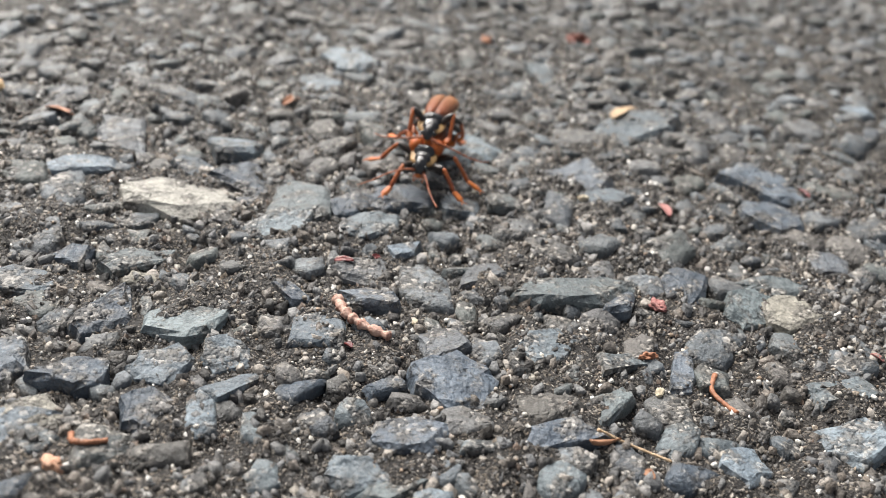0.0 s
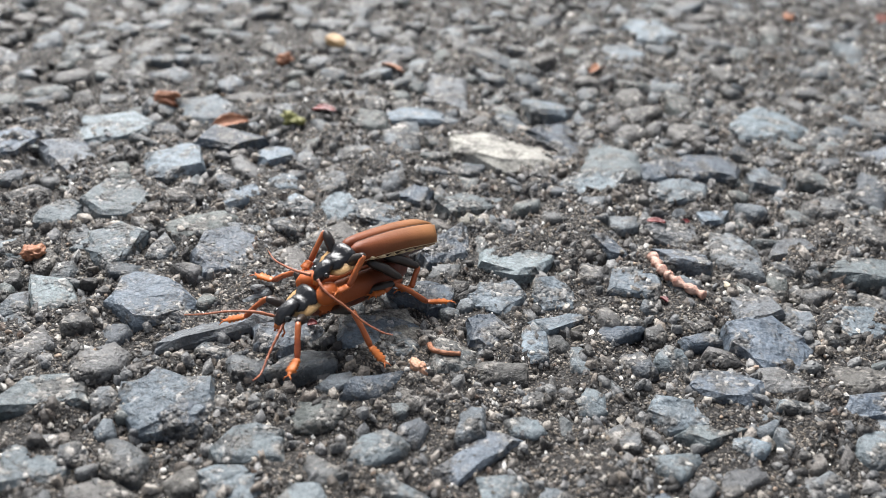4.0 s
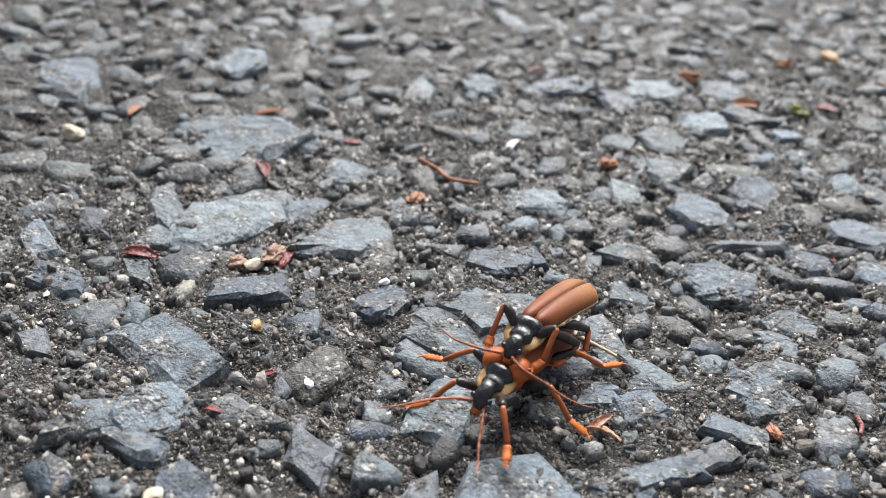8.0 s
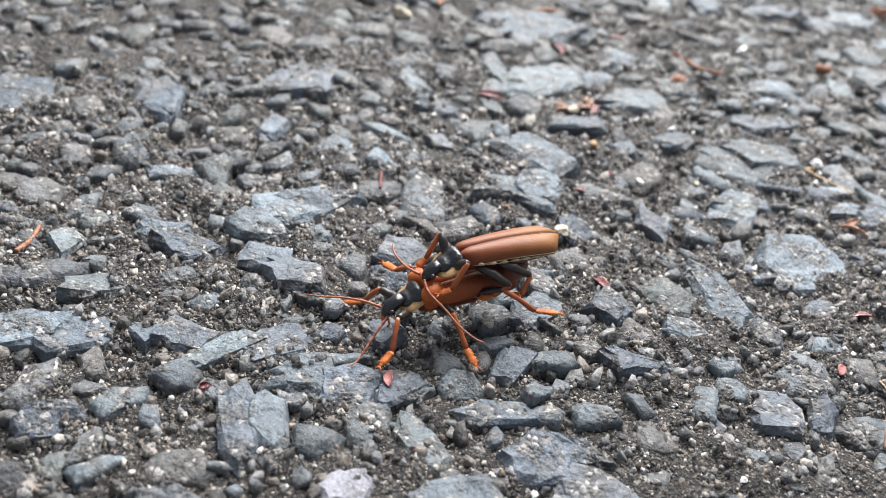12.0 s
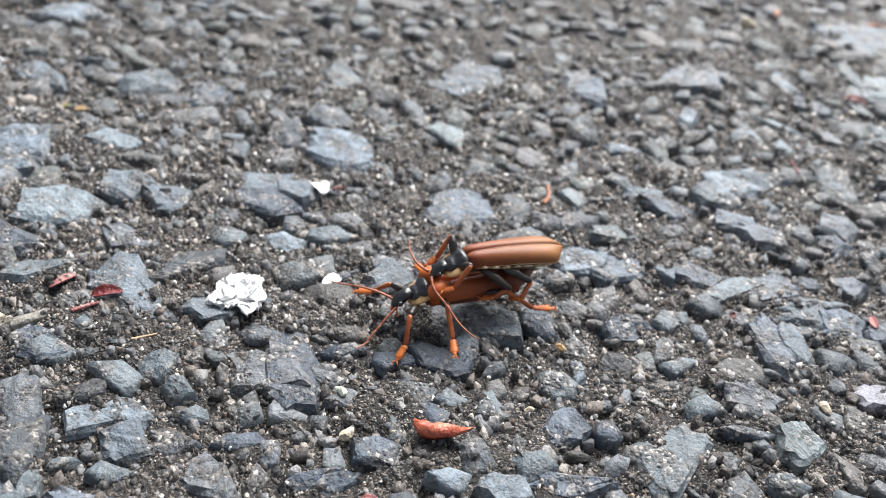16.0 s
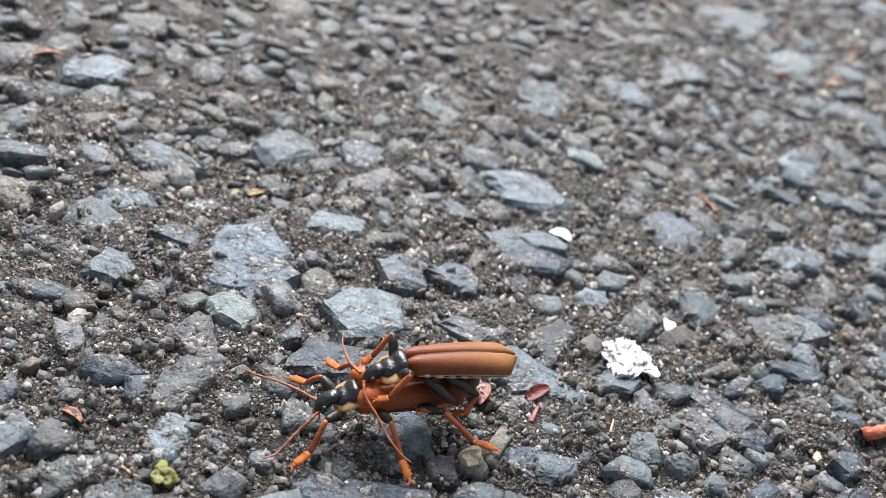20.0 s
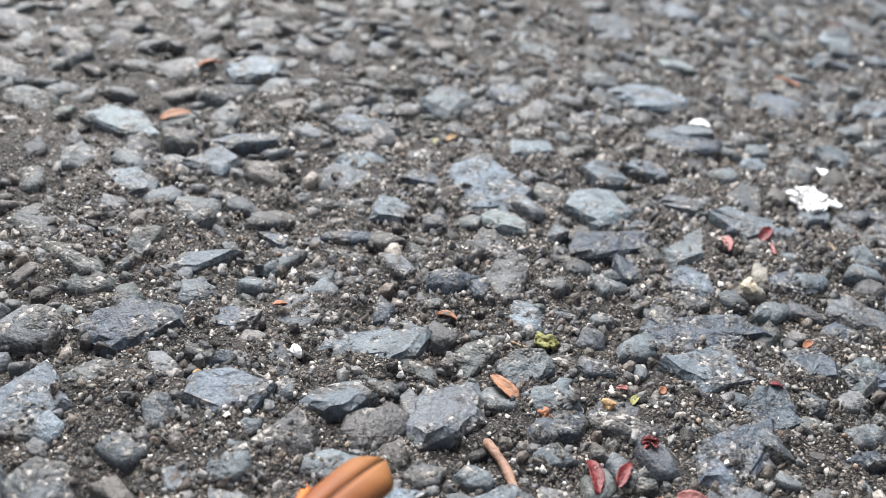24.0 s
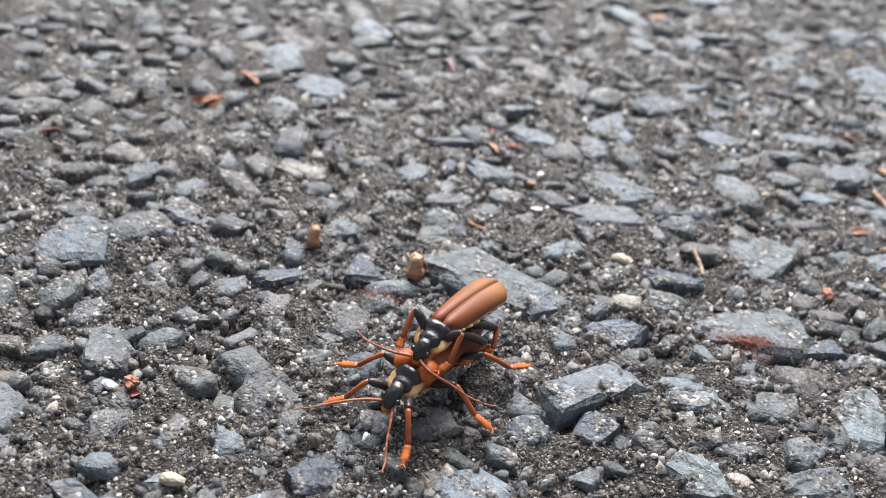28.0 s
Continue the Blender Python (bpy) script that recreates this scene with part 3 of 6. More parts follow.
stone(-14.75, -19.18, 4.8, 4.0, -167, "d")
stone(-7.04, -6.24, 5.6, 3.4, -104, "l")
stone(-6.87, 4.53, 4.9, 3.9, 160, "m")
stone(-12.48, -11.21, 5.3, 3.5, -126, "m")
stone(3.59, 7.03, 6.1, 3.0, -157, "m")
stone(-2.22, 5.00, 5.3, 3.5, -140, "d")
stone(-5.69, 0.79, 4.6, 3.9, -138, "d")
stone(2.24, 8.52, 6.6, 2.7, -163, "m")
stone(-5.85, 5.14, 4.5, 4.0, -176, "m")
stone(-3.71, -0.76, 5.5, 3.2, -154, "m")
stone(-7.06, -4.07, 5.6, 3.2, -139, "m")
stone(-2.70, -2.31, 5.7, 3.2, 104, "m")
stone(-7.97, -0.89, 6.2, 2.9, -160, "d")
stone(-2.04, 0.29, 5.4, 3.3, 95, "m")
stone(-2.94, 3.01, 5.6, 3.2, -164, "m")
stone(-0.22, 6.27, 5.4, 3.3, 166, "m")
stone(-4.85, -0.86, 4.6, 3.8, -145, "m")
stone(-7.17, -4.72, 5.4, 3.3, -136, "d")
stone(-7.75, -12.07, 6.0, 2.9, -124, "m")
stone(-15.36, -15.18, 4.5, 3.9, -173, "m")
stone(-5.90, -5.12, 7.3, 2.4, -104, "l")
stone(-12.15, -13.24, 6.8, 2.6, -146, "m")
stone(-16.65, -19.60, 5.8, 3.0, -159, "m")
stone(1.27, 4.68, 5.9, 2.9, -166, "m")
stone(-3.00, 0.40, 5.0, 3.4, -153, "m")
stone(-4.29, -2.32, 4.8, 3.6, -125, "d")
stone(-7.31, 1.39, 5.5, 3.0, -107, "m")
stone(1.30, 5.77, 4.2, 4.0, 123, "m")
stone(-14.90, -17.56, 5.3, 3.2, -132, "m")
stone(-8.55, -2.77, 4.3, 3.9, 170, "l")
stone(-8.49, -11.02, 5.4, 3.1, -143, "d")
stone(-15.26, -19.74, 7.4, 2.2, -125, "d")
stone(-2.20, 8.46, 4.4, 3.8, -114, "m")
stone(-8.90, -12.92, 4.9, 3.3, -127, "m")
stone(-7.53, -0.38, 5.7, 2.8, -179, "m")
stone(-11.26, -19.75, 5.2, 3.1, -167, "l")
stone(-3.32, 1.11, 4.7, 3.4, -131, "m")
stone(-0.23, 3.17, 5.3, 3.0, -107, "m")
stone(-5.69, -4.85, 4.6, 3.5, -103, "m")
stone(-11.51, -14.67, 4.9, 3.2, -132, "l")
stone(-8.01, -12.13, 5.2, 3.1, -135, "m")
stone(-16.37, -18.24, 4.9, 3.2, -136, "w")
stone(-3.07, 6.19, 6.0, 2.6, 164, "m")
stone(-3.14, 4.11, 5.0, 3.1, -125, "m")
stone(-4.81, -6.30, 4.6, 3.4, -107, "m")
stone(-10.08, -16.45, 4.3, 3.6, 67, "d")
stone(-0.26, 6.72, 4.6, 3.3, -178, "m")
stone(-7.89, -5.46, 5.0, 3.1, 135, "l")
stone(-11.60, -18.87, 4.4, 3.5, -131, "l")
stone(-9.22, -14.01, 5.4, 2.8, -142, "m")
stone(-5.07, -5.33, 5.2, 2.9, 145, "m")
stone(-6.61, -4.26, 4.7, 3.3, -114, "m")
stone(-3.39, -5.65, 4.5, 3.4, -108, "m")
stone(-6.43, -4.14, 5.5, 2.8, -146, "m")
stone(-4.42, 6.79, 4.8, 3.1, 111, "l")
stone(-2.73, 1.05, 4.7, 3.2, -142, "m")
stone(2.59, 4.57, 5.0, 3.0, -153, "l")
stone(-3.42, 6.15, 4.6, 3.2, 84, "l")
stone(-5.16, 2.11, 4.4, 3.3, -145, "d")
stone(-1.64, 5.16, 4.0, 3.7, 141, "m")
stone(-7.50, -11.00, 4.4, 3.3, 41, "m")
stone(-17.69, -19.32, 4.7, 3.1, -142, "m")
stone(-7.85, -1.79, 5.6, 2.6, -165, "l")
stone(-9.13, -13.42, 7.1, 2.1, -109, "d")
stone(-4.33, 5.95, 4.5, 3.2, 93, "l")
stone(-11.35, -11.04, 4.2, 3.5, -118, "l")
stone(-5.16, 4.03, 4.1, 3.5, 150, "l")
stone(-2.50, -0.22, 4.4, 3.3, -115, "m")
stone(-5.78, -1.58, 5.7, 2.5, -155, "m")
stone(-4.18, 2.41, 4.4, 3.3, -167, "m")
stone(-7.45, -4.76, 4.1, 3.5, -110, "l")
stone(-6.21, -5.31, 4.6, 3.1, -131, "m")
stone(-12.43, -18.49, 5.6, 2.6, -154, "m")
stone(-10.45, -8.22, 3.9, 3.6, -83, "m")
stone(-3.67, 1.01, 4.0, 3.6, 95, "m")
stone(-7.13, -11.56, 4.7, 3.0, -118, "m")
stone(-4.22, -4.63, 5.7, 2.5, 154, "m")
stone(-0.72, 2.77, 6.0, 2.4, -140, "l")
stone(-15.78, -21.40, 4.9, 2.8, 144, "m")
stone(-15.50, -17.35, 4.6, 3.0, 126, "m")
stone(-10.81, -17.42, 4.3, 3.2, 83, "d")
stone(-10.42, -19.20, 5.2, 2.7, -132, "m")
stone(-4.29, -6.32, 4.3, 3.2, -100, "l")
stone(-8.49, -12.17, 4.0, 3.5, 166, "d")
stone(-7.27, -1.49, 5.0, 2.8, -166, "m")
stone(0.44, 5.72, 4.1, 3.3, 172, "m")
stone(2.04, 6.55, 4.7, 2.9, 66, "d")
stone(-13.03, -10.35, 5.8, 2.3, -155, "l")
stone(-6.54, -10.37, 3.8, 3.6, -104, "m")
stone(-15.56, -16.52, 6.1, 2.2, -148, "m")
stone(-12.53, -15.86, 6.6, 2.0, -135, "m")
stone(1.88, 5.63, 4.0, 3.4, 165, "m")
stone(2.41, 5.62, 7.6, 1.8, 70, "m")
stone(-7.17, -5.57, 4.7, 2.8, -102, "m")
stone(-0.88, 6.23, 4.5, 2.9, 175, "d")
stone(-4.25, -5.30, 4.2, 2.3, -87, "v")
stone(1.68, 5.05, 4.7, 2.8, 69, "m")
stone(0.80, 6.82, 5.2, 2.5, -129, "m")
stone(-12.14, -13.87, 4.7, 2.8, -166, "m")
stone(-6.46, -5.45, 4.2, 3.1, -103, "m")
stone(0.09, 4.12, 5.1, 2.5, -173, "m")
stone(-10.84, -13.03, 3.6, 3.6, 125, "m")
stone(-9.51, -11.28, 4.0, 3.2, -177, "m")
stone(-13.54, -21.47, 4.8, 2.7, -136, "d")
stone(-4.98, -8.18, 6.0, 2.1, -117, "m")
stone(-15.92, -15.54, 5.4, 2.3, 130, "d")
stone(-1.63, 4.70, 4.2, 3.0, -127, "d")
stone(-5.23, -8.64, 4.1, 3.1, -123, "m")
stone(-6.62, -8.23, 6.0, 2.1, -152, "d")
stone(-15.41, -18.81, 4.3, 2.8, -159, "m")
stone(-1.09, 5.01, 5.6, 2.2, -156, "m")
stone(-3.52, -3.93, 6.0, 2.0, -144, "m")
stone(-0.15, 4.21, 4.5, 2.7, -170, "m")
stone(-14.78, -22.55, 4.9, 2.5, -148, "m")
stone(-5.31, -4.05, 3.6, 3.3, 162, "m")
stone(-4.36, -3.50, 4.5, 2.7, -89, "m")
stone(-8.18, -9.60, 5.2, 2.3, -116, "m")
stone(-12.26, -17.76, 4.2, 2.8, -129, "m")
stone(-4.69, -2.90, 4.3, 2.7, -106, "m")
stone(-10.76, -14.43, 4.5, 2.6, -143, "m")
stone(-12.09, -19.67, 3.9, 3.0, -118, "d")
stone(-2.82, 6.58, 3.7, 3.2, 151, "d")
stone(-6.74, -11.20, 5.1, 2.3, -122, "m")
stone(-4.72, -4.46, 5.3, 2.2, -96, "d")
stone(-3.70, -2.77, 5.4, 2.1, -139, "d")
stone(-8.39, -4.13, 4.5, 2.6, -132, "l")
stone(-6.08, -9.25, 5.0, 2.3, -140, "d")
stone(-6.05, -6.46, 5.1, 2.3, -120, "d")
stone(-13.39, -12.02, 4.3, 2.7, -161, "m")
stone(-13.25, -13.28, 4.6, 2.5, -144, "d")
stone(-6.03, -9.71, 5.6, 2.0, -126, "d")
stone(0.08, 7.15, 4.1, 2.8, -117, "l")
stone(-2.35, 4.52, 3.7, 3.1, -144, "w")
stone(-5.25, -1.61, 3.8, 3.0, -104, "d")
stone(-7.15, -10.77, 3.4, 3.3, -161, "m")
stone(-9.19, -15.57, 4.9, 2.3, -148, "m")
stone(-1.78, 2.46, 4.2, 2.7, -114, "m")
stone(-3.71, -2.08, 4.6, 2.5, -170, "m")
stone(-1.22, 5.36, 3.8, 3.0, -145, "m")
stone(-5.43, -7.81, 3.9, 2.9, -122, "d")
stone(-12.34, -10.53, 3.8, 3.0, -143, "d")
stone(-2.88, 2.68, 3.9, 2.9, -156, "m")
stone(-2.43, -2.00, 4.7, 2.4, 111, "d")
small_stone(-3.10, -2.68, 4.1, 2.7, -88, "m")
small_stone(-3.42, 1.46, 4.5, 2.5, -143, "m")
small_stone(-1.19, 3.06, 4.0, 2.8, 89, "m")
small_stone(-3.96, 1.14, 4.2, 2.6, -121, "d")
small_stone(-2.03, 1.44, 3.5, 3.1, -173, "d")
small_stone(-10.58, -13.30, 4.1, 2.6, -174, "m")
small_stone(-8.72, -8.61, 3.5, 3.1, -87, "l")
small_stone(-8.67, -8.12, 4.0, 2.7, -92, "m")
small_stone(-11.98, -14.53, 4.3, 2.5, -148, "m")
small_stone(-2.06, 3.22, 4.1, 2.7, 101, "m")
small_stone(-5.79, -3.57, 3.6, 2.9, -114, "d")
small_stone(-10.27, -11.66, 3.5, 3.0, -162, "m")
small_stone(-13.66, -13.05, 3.3, 3.2, 91, "m")
small_stone(-2.73, 2.36, 4.6, 2.3, -144, "m")
small_stone(-11.28, -17.87, 4.7, 2.2, -151, "r")
small_stone(-3.04, -0.86, 3.3, 3.2, -156, "d")
small_stone(-4.73, 2.15, 3.7, 2.8, 179, "m")
small_stone(-13.17, -12.26, 4.6, 2.3, -119, "m")
small_stone(-12.51, -20.04, 4.0, 2.7, -153, "d")
small_stone(-5.93, -6.01, 3.9, 2.7, -108, "m")
small_stone(-13.46, -17.78, 3.7, 2.8, -117, "l")
small_stone(-0.67, 5.04, 4.7, 2.2, -162, "d")
small_stone(-7.43, -10.69, 4.8, 2.2, -119, "l")
small_stone(-11.67, -12.20, 4.6, 2.3, -140, "d")
small_stone(-4.89, 0.44, 4.6, 2.3, -163, "m")
small_stone(-9.91, -12.46, 4.4, 2.4, -131, "m")
small_stone(-11.38, -12.22, 3.6, 2.9, 164, "d")
small_stone(-6.57, -7.15, 3.9, 2.7, -152, "d")
small_stone(-7.48, -7.23, 3.5, 3.0, -178, "m")
small_stone(-6.82, -8.54, 5.0, 2.0, -112, "d")
small_stone(-8.35, -10.93, 4.5, 2.3, -126, "m")
small_stone(-4.69, -2.76, 3.4, 3.0, -125, "m")
small_stone(-3.81, 5.98, 4.4, 2.3, 171, "l")
small_stone(-6.62, -3.68, 4.3, 2.4, -136, "m")
small_stone(2.18, 4.79, 4.5, 2.2, 63, "m")
small_stone(-5.34, -3.03, 3.5, 2.9, -103, "m")
small_stone(-10.93, -12.37, 3.6, 2.8, 163, "l")
small_stone(-14.39, -19.23, 5.3, 1.9, -139, "m")
small_stone(-4.45, -0.64, 3.5, 2.8, -151, "m")
small_stone(-13.38, -17.66, 3.6, 2.7, -167, "m")
small_stone(-4.11, 6.31, 3.6, 2.7, -146, "l")
small_stone(-7.82, -10.60, 3.8, 2.5, -148, "m")
small_stone(-3.66, -6.46, 4.9, 2.0, -119, "m")
small_stone(-0.11, 3.74, 3.9, 2.4, -139, "m")
small_stone(-9.10, -9.03, 3.4, 2.8, -110, "m")
small_stone(-9.71, -17.41, 4.0, 2.4, -134, "m")
small_stone(-3.54, 1.57, 4.2, 2.3, -160, "m")
small_stone(-2.25, 3.78, 4.5, 2.1, -134, "d")
small_stone(-5.99, -2.12, 4.1, 2.3, 160, "d")
small_stone(-3.43, 3.12, 3.7, 2.6, -109, "d")
small_stone(-12.74, -11.76, 5.5, 1.7, -149, "d")
small_stone(2.18, 4.41, 4.2, 2.2, -166, "d")
small_stone(-12.67, -12.58, 3.6, 2.6, -161, "m")
small_stone(-10.29, -12.87, 3.4, 2.7, -86, "d")
small_stone(-6.06, -8.61, 3.8, 2.4, -127, "d")
small_stone(-5.45, -6.45, 3.9, 2.3, -117, "m")
small_stone(-12.65, -14.69, 3.3, 2.8, -121, "m")
small_stone(-10.75, -17.03, 4.4, 2.1, -138, "k")
small_stone(-8.84, -10.94, 4.7, 1.9, -111, "w")
small_stone(1.25, 4.24, 3.6, 2.5, -160, "m")
small_stone(-7.00, -0.77, 3.0, 3.0, -83, "m")
small_stone(-6.39, -4.89, 4.4, 2.0, -123, "m")
small_stone(-2.36, 2.62, 3.3, 2.7, 132, "m")
small_stone(-10.46, -13.52, 4.4, 2.0, -124, "d")
small_stone(-1.81, -2.00, 4.3, 2.1, -124, "m")
small_stone(-15.53, -20.72, 3.8, 2.3, -144, "m")
small_stone(-7.17, -8.91, 4.2, 2.1, -113, "d")
small_stone(-13.96, -20.32, 3.7, 2.4, -140, "d")
small_stone(-4.63, -6.63, 5.8, 1.5, -122, "d")
small_stone(-8.22, -10.41, 3.2, 2.7, -119, "m")
small_stone(-14.82, -22.23, 3.8, 2.3, -141, "m")
small_stone(-7.39, -2.27, 3.8, 2.2, 142, "l")
small_stone(-10.08, -11.32, 3.6, 2.4, 148, "d")
small_stone(-13.95, -14.71, 3.6, 2.4, -152, "l")
small_stone(-14.71, -17.88, 4.2, 2.0, -163, "m")
small_stone(-5.86, 4.50, 3.2, 2.6, -174, "m")
small_stone(-13.90, -19.45, 3.2, 2.6, -173, "m")
small_stone(-1.27, 4.66, 3.9, 2.2, 101, "l")
small_stone(-7.77, -10.26, 3.3, 2.6, -121, "m")
small_stone(-10.62, -18.90, 3.7, 2.3, -120, "m")
small_stone(-10.54, -13.92, 3.4, 2.4, -153, "m")
small_stone(-4.98, -6.73, 3.3, 2.6, -108, "m")
small_stone(-8.12, -12.90, 4.1, 2.0, -153, "m")
small_stone(-5.11, -2.48, 5.8, 1.4, -124, "d")
small_stone(-5.88, 0.05, 3.1, 2.6, 134, "d")
small_stone(-12.76, -18.88, 3.4, 2.4, -154, "m")
small_stone(-15.53, -19.40, 3.3, 2.5, -171, "m")
small_stone(-5.50, 2.61, 3.1, 2.6, -130, "l")
small_stone(-3.58, -3.48, 3.9, 2.0, -152, "m")
small_stone(-3.23, -2.19, 3.9, 2.0, -115, "m")
small_stone(-15.50, -21.06, 3.7, 2.2, -145, "m")
small_stone(-10.76, -16.23, 5.6, 1.4, -157, "m")
small_stone(-5.29, -8.32, 3.2, 2.4, -126, "m")
small_stone(-11.62, -18.20, 3.3, 2.3, -144, "m")
small_stone(-4.45, -4.00, 3.6, 2.1, -131, "m")
small_stone(-2.07, 6.20, 3.3, 2.3, 148, "w")
small_stone(-4.97, -2.90, 2.9, 2.6, -133, "m")
small_stone(-6.73, -10.04, 4.0, 1.9, -112, "d")
small_stone(-2.76, -1.25, 3.6, 2.1, -122, "l")
small_stone(-11.70, -18.81, 4.5, 1.7, -152, "m")
small_stone(-14.05, -18.07, 3.4, 2.2, -168, "m")
small_stone(-13.30, -17.24, 3.4, 2.2, -160, "m")
small_stone(-13.55, -19.60, 3.0, 2.4, -162, "m")
small_stone(-5.84, -7.56, 3.3, 2.3, 117, "m")
small_stone(-6.60, -7.95, 3.6, 2.1, 152, "l")
small_stone(-4.63, -3.48, 3.4, 2.1, -129, "m")
small_stone(-4.33, 0.89, 4.4, 1.7, -146, "d")
small_stone(-10.98, -15.78, 3.4, 2.1, 84, "m")
small_stone(-4.74, -0.39, 4.2, 1.7, -129, "d")
small_stone(-5.76, -6.93, 3.5, 2.0, -126, "k")
small_stone(-14.06, -16.13, 2.7, 2.6, 142, "m")
small_stone(-4.61, -4.35, 3.2, 2.2, -95, "m")
small_stone(-5.92, -8.20, 2.9, 2.4, -161, "m")
small_stone(-13.27, -12.74, 3.1, 2.2, -167, "m")
small_stone(-5.26, -7.54, 2.7, 2.6, 118, "d")
small_stone(-8.78, -11.52, 3.5, 2.0, -119, "m")
small_stone(-10.80, -10.96, 3.9, 1.8, 94, "m")
small_stone(-10.56, -13.64, 3.3, 2.1, -129, "d")
small_stone(-0.84, 4.64, 3.1, 2.2, 112, "m")
small_stone(-12.57, -20.38, 3.5, 1.9, -138, "m")
small_stone(-8.18, -11.63, 2.8, 2.4, -166, "d")
small_stone(-3.33, 2.23, 3.1, 2.2, -118, "d")
small_stone(-9.39, -11.32, 2.9, 2.3, 138, "l")
small_stone(-2.59, -2.89, 3.3, 2.0, -121, "m")
small_stone(-5.43, -3.41, 3.0, 2.2, -90, "d")
small_stone(-4.17, -3.26, 3.4, 1.9, -133, "m")
small_stone(-5.52, -8.94, 3.0, 2.1, -112, "l")
small_stone(-5.61, -1.91, 3.4, 1.9, -172, "m")
small_stone(-3.93, 1.27, 4.2, 1.5, -151, "l")
small_stone(-0.93, 2.88, 3.3, 1.9, -164, "m")
small_stone(-9.02, -10.27, 2.7, 2.3, -81, "d")
small_stone(-6.03, -10.13, 3.8, 1.6, -126, "m")
small_stone(-4.93, 0.06, 3.2, 1.9, -136, "m")
small_stone(-12.53, -18.07, 3.0, 2.1, -120, "w")
small_stone(-5.20, -4.50, 3.8, 1.6, -129, "m")
small_stone(-5.16, 2.74, 3.8, 1.6, 133, "m")
small_stone(2.46, 4.78, 3.8, 1.6, -161, "m")
small_stone(-6.15, -8.43, 3.1, 1.9, -134, "m")
small_stone(-6.08, 0.99, 3.6, 1.7, -138, "m")
small_stone(-8.20, -13.18, 3.6, 1.7, -154, "d")
small_stone(-5.35, -3.47, 2.5, 2.4, -132, "d")
small_stone(-15.24, -16.97, 3.9, 1.5, 128, "d")
small_stone(0.67, 4.53, 3.2, 1.9, -138, "m")
small_stone(-3.74, 1.11, 3.3, 1.8, -145, "l")
small_stone(-5.33, -8.71, 3.1, 1.9, -126, "m")
small_stone(-5.94, 0.15, 2.9, 2.0, 160, "m")
small_stone(-0.73, 4.18, 2.6, 2.2, -174, "m")
small_stone(-14.23, -21.60, 2.5, 2.3, -179, "m")
small_stone(-8.49, -10.61, 2.6, 2.2, -128, "m")
small_stone(-3.20, 2.04, 2.7, 2.1, -164, "m")
small_stone(0.04, 5.15, 3.4, 1.7, -171, "d")
small_stone(-4.09, -6.79, 3.2, 1.8, -115, "m")
small_stone(-5.55, -4.41, 2.7, 2.1, 168, "d")
small_stone(-2.24, 4.29, 3.0, 1.9, -161, "m")
small_stone(-7.13, -10.23, 3.7, 1.5, -125, "m")
small_stone(-1.16, 3.72, 2.6, 2.1, -113, "m")
small_stone(-10.53, -13.15, 2.6, 2.1, -143, "m")
small_stone(-11.72, -17.06, 2.7, 2.0, -148, "m")
small_stone(-11.21, -18.37, 3.5, 1.5, -150, "m")
small_stone(-7.01, -0.29, 3.2, 1.6, 146, "w")
small_stone(-7.44, -10.26, 2.7, 1.9, -120, "m")
small_stone(-0.19, 4.82, 2.8, 1.8, -172, "m")
small_stone(-1.39, 2.77, 3.0, 1.7, 101, "m")
small_stone(-11.30, -18.15, 2.8, 1.8, -141, "m")
small_stone(-11.03, -14.25, 3.2, 1.5, -162, "m")
small_stone(-12.12, -12.74, 2.7, 1.8, 111, "d")
small_stone(-1.80, 2.92, 3.5, 1.4, 176, "m")
small_stone(-13.03, -13.77, 3.7, 1.3, -164, "d")
small_stone(-5.38, -5.07, 2.4, 2.0, -160, "m")
small_stone(-9.43, -11.40, 2.9, 1.6, 145, "m")
small_stone(-4.01, -3.61, 2.4, 1.9, -125, "m")
small_stone(-6.93, -10.97, 2.9, 1.6, -122, "m")
small_stone(-3.04, -2.36, 2.5, 1.8, 102, "m")
small_stone(0.37, 4.04, 2.7, 1.6, -156, "l")
small_stone(-5.90, -7.28, 3.2, 1.3, 144, "l")
small_stone(-9.20, -12.94, 3.1, 1.3, -123, "m")
small_stone(-8.93, -11.26, 2.2, 1.6, 169, "w")
small_stone(-13.69, -16.51, 2.1, 1.6, -160, "d")
small_stone(-7.20, -11.23, 2.2, 1.4, -124, "m")

# ---- the rest of the stones, chips and grit, joined ----
class Spread:
    """Keeps round spots apart, in centimetres."""

    def __init__(self, cell=0.5):
        self.cell, self.spots = cell, {}

    def free(self, x, y, r, ease):
        i, j = int(x // self.cell), int(y // self.cell)
        for a in range(i - 2, i + 3):
            for b in range(j - 2, j + 3):
                for px, py, pr in self.spots.get((a, b), ()):
                    if (px - x) ** 2 + (py - y) ** 2 < (ease * (pr + r)) ** 2:
                        return False
        return True

    def put(self, x, y, r):
        self.spots.setdefault((int(x // self.cell), int(y // self.cell)), []).append((x, y, r))


spread = Spread()
for x, y, a, b, turn in taken:
    for k in (-0.62, 0.0, 0.62):
        spread.put(x + k * (a - b * 0.5) * math.cos(turn), y + k * (a - b * 0.5) * math.sin(turn), b * 0.95)


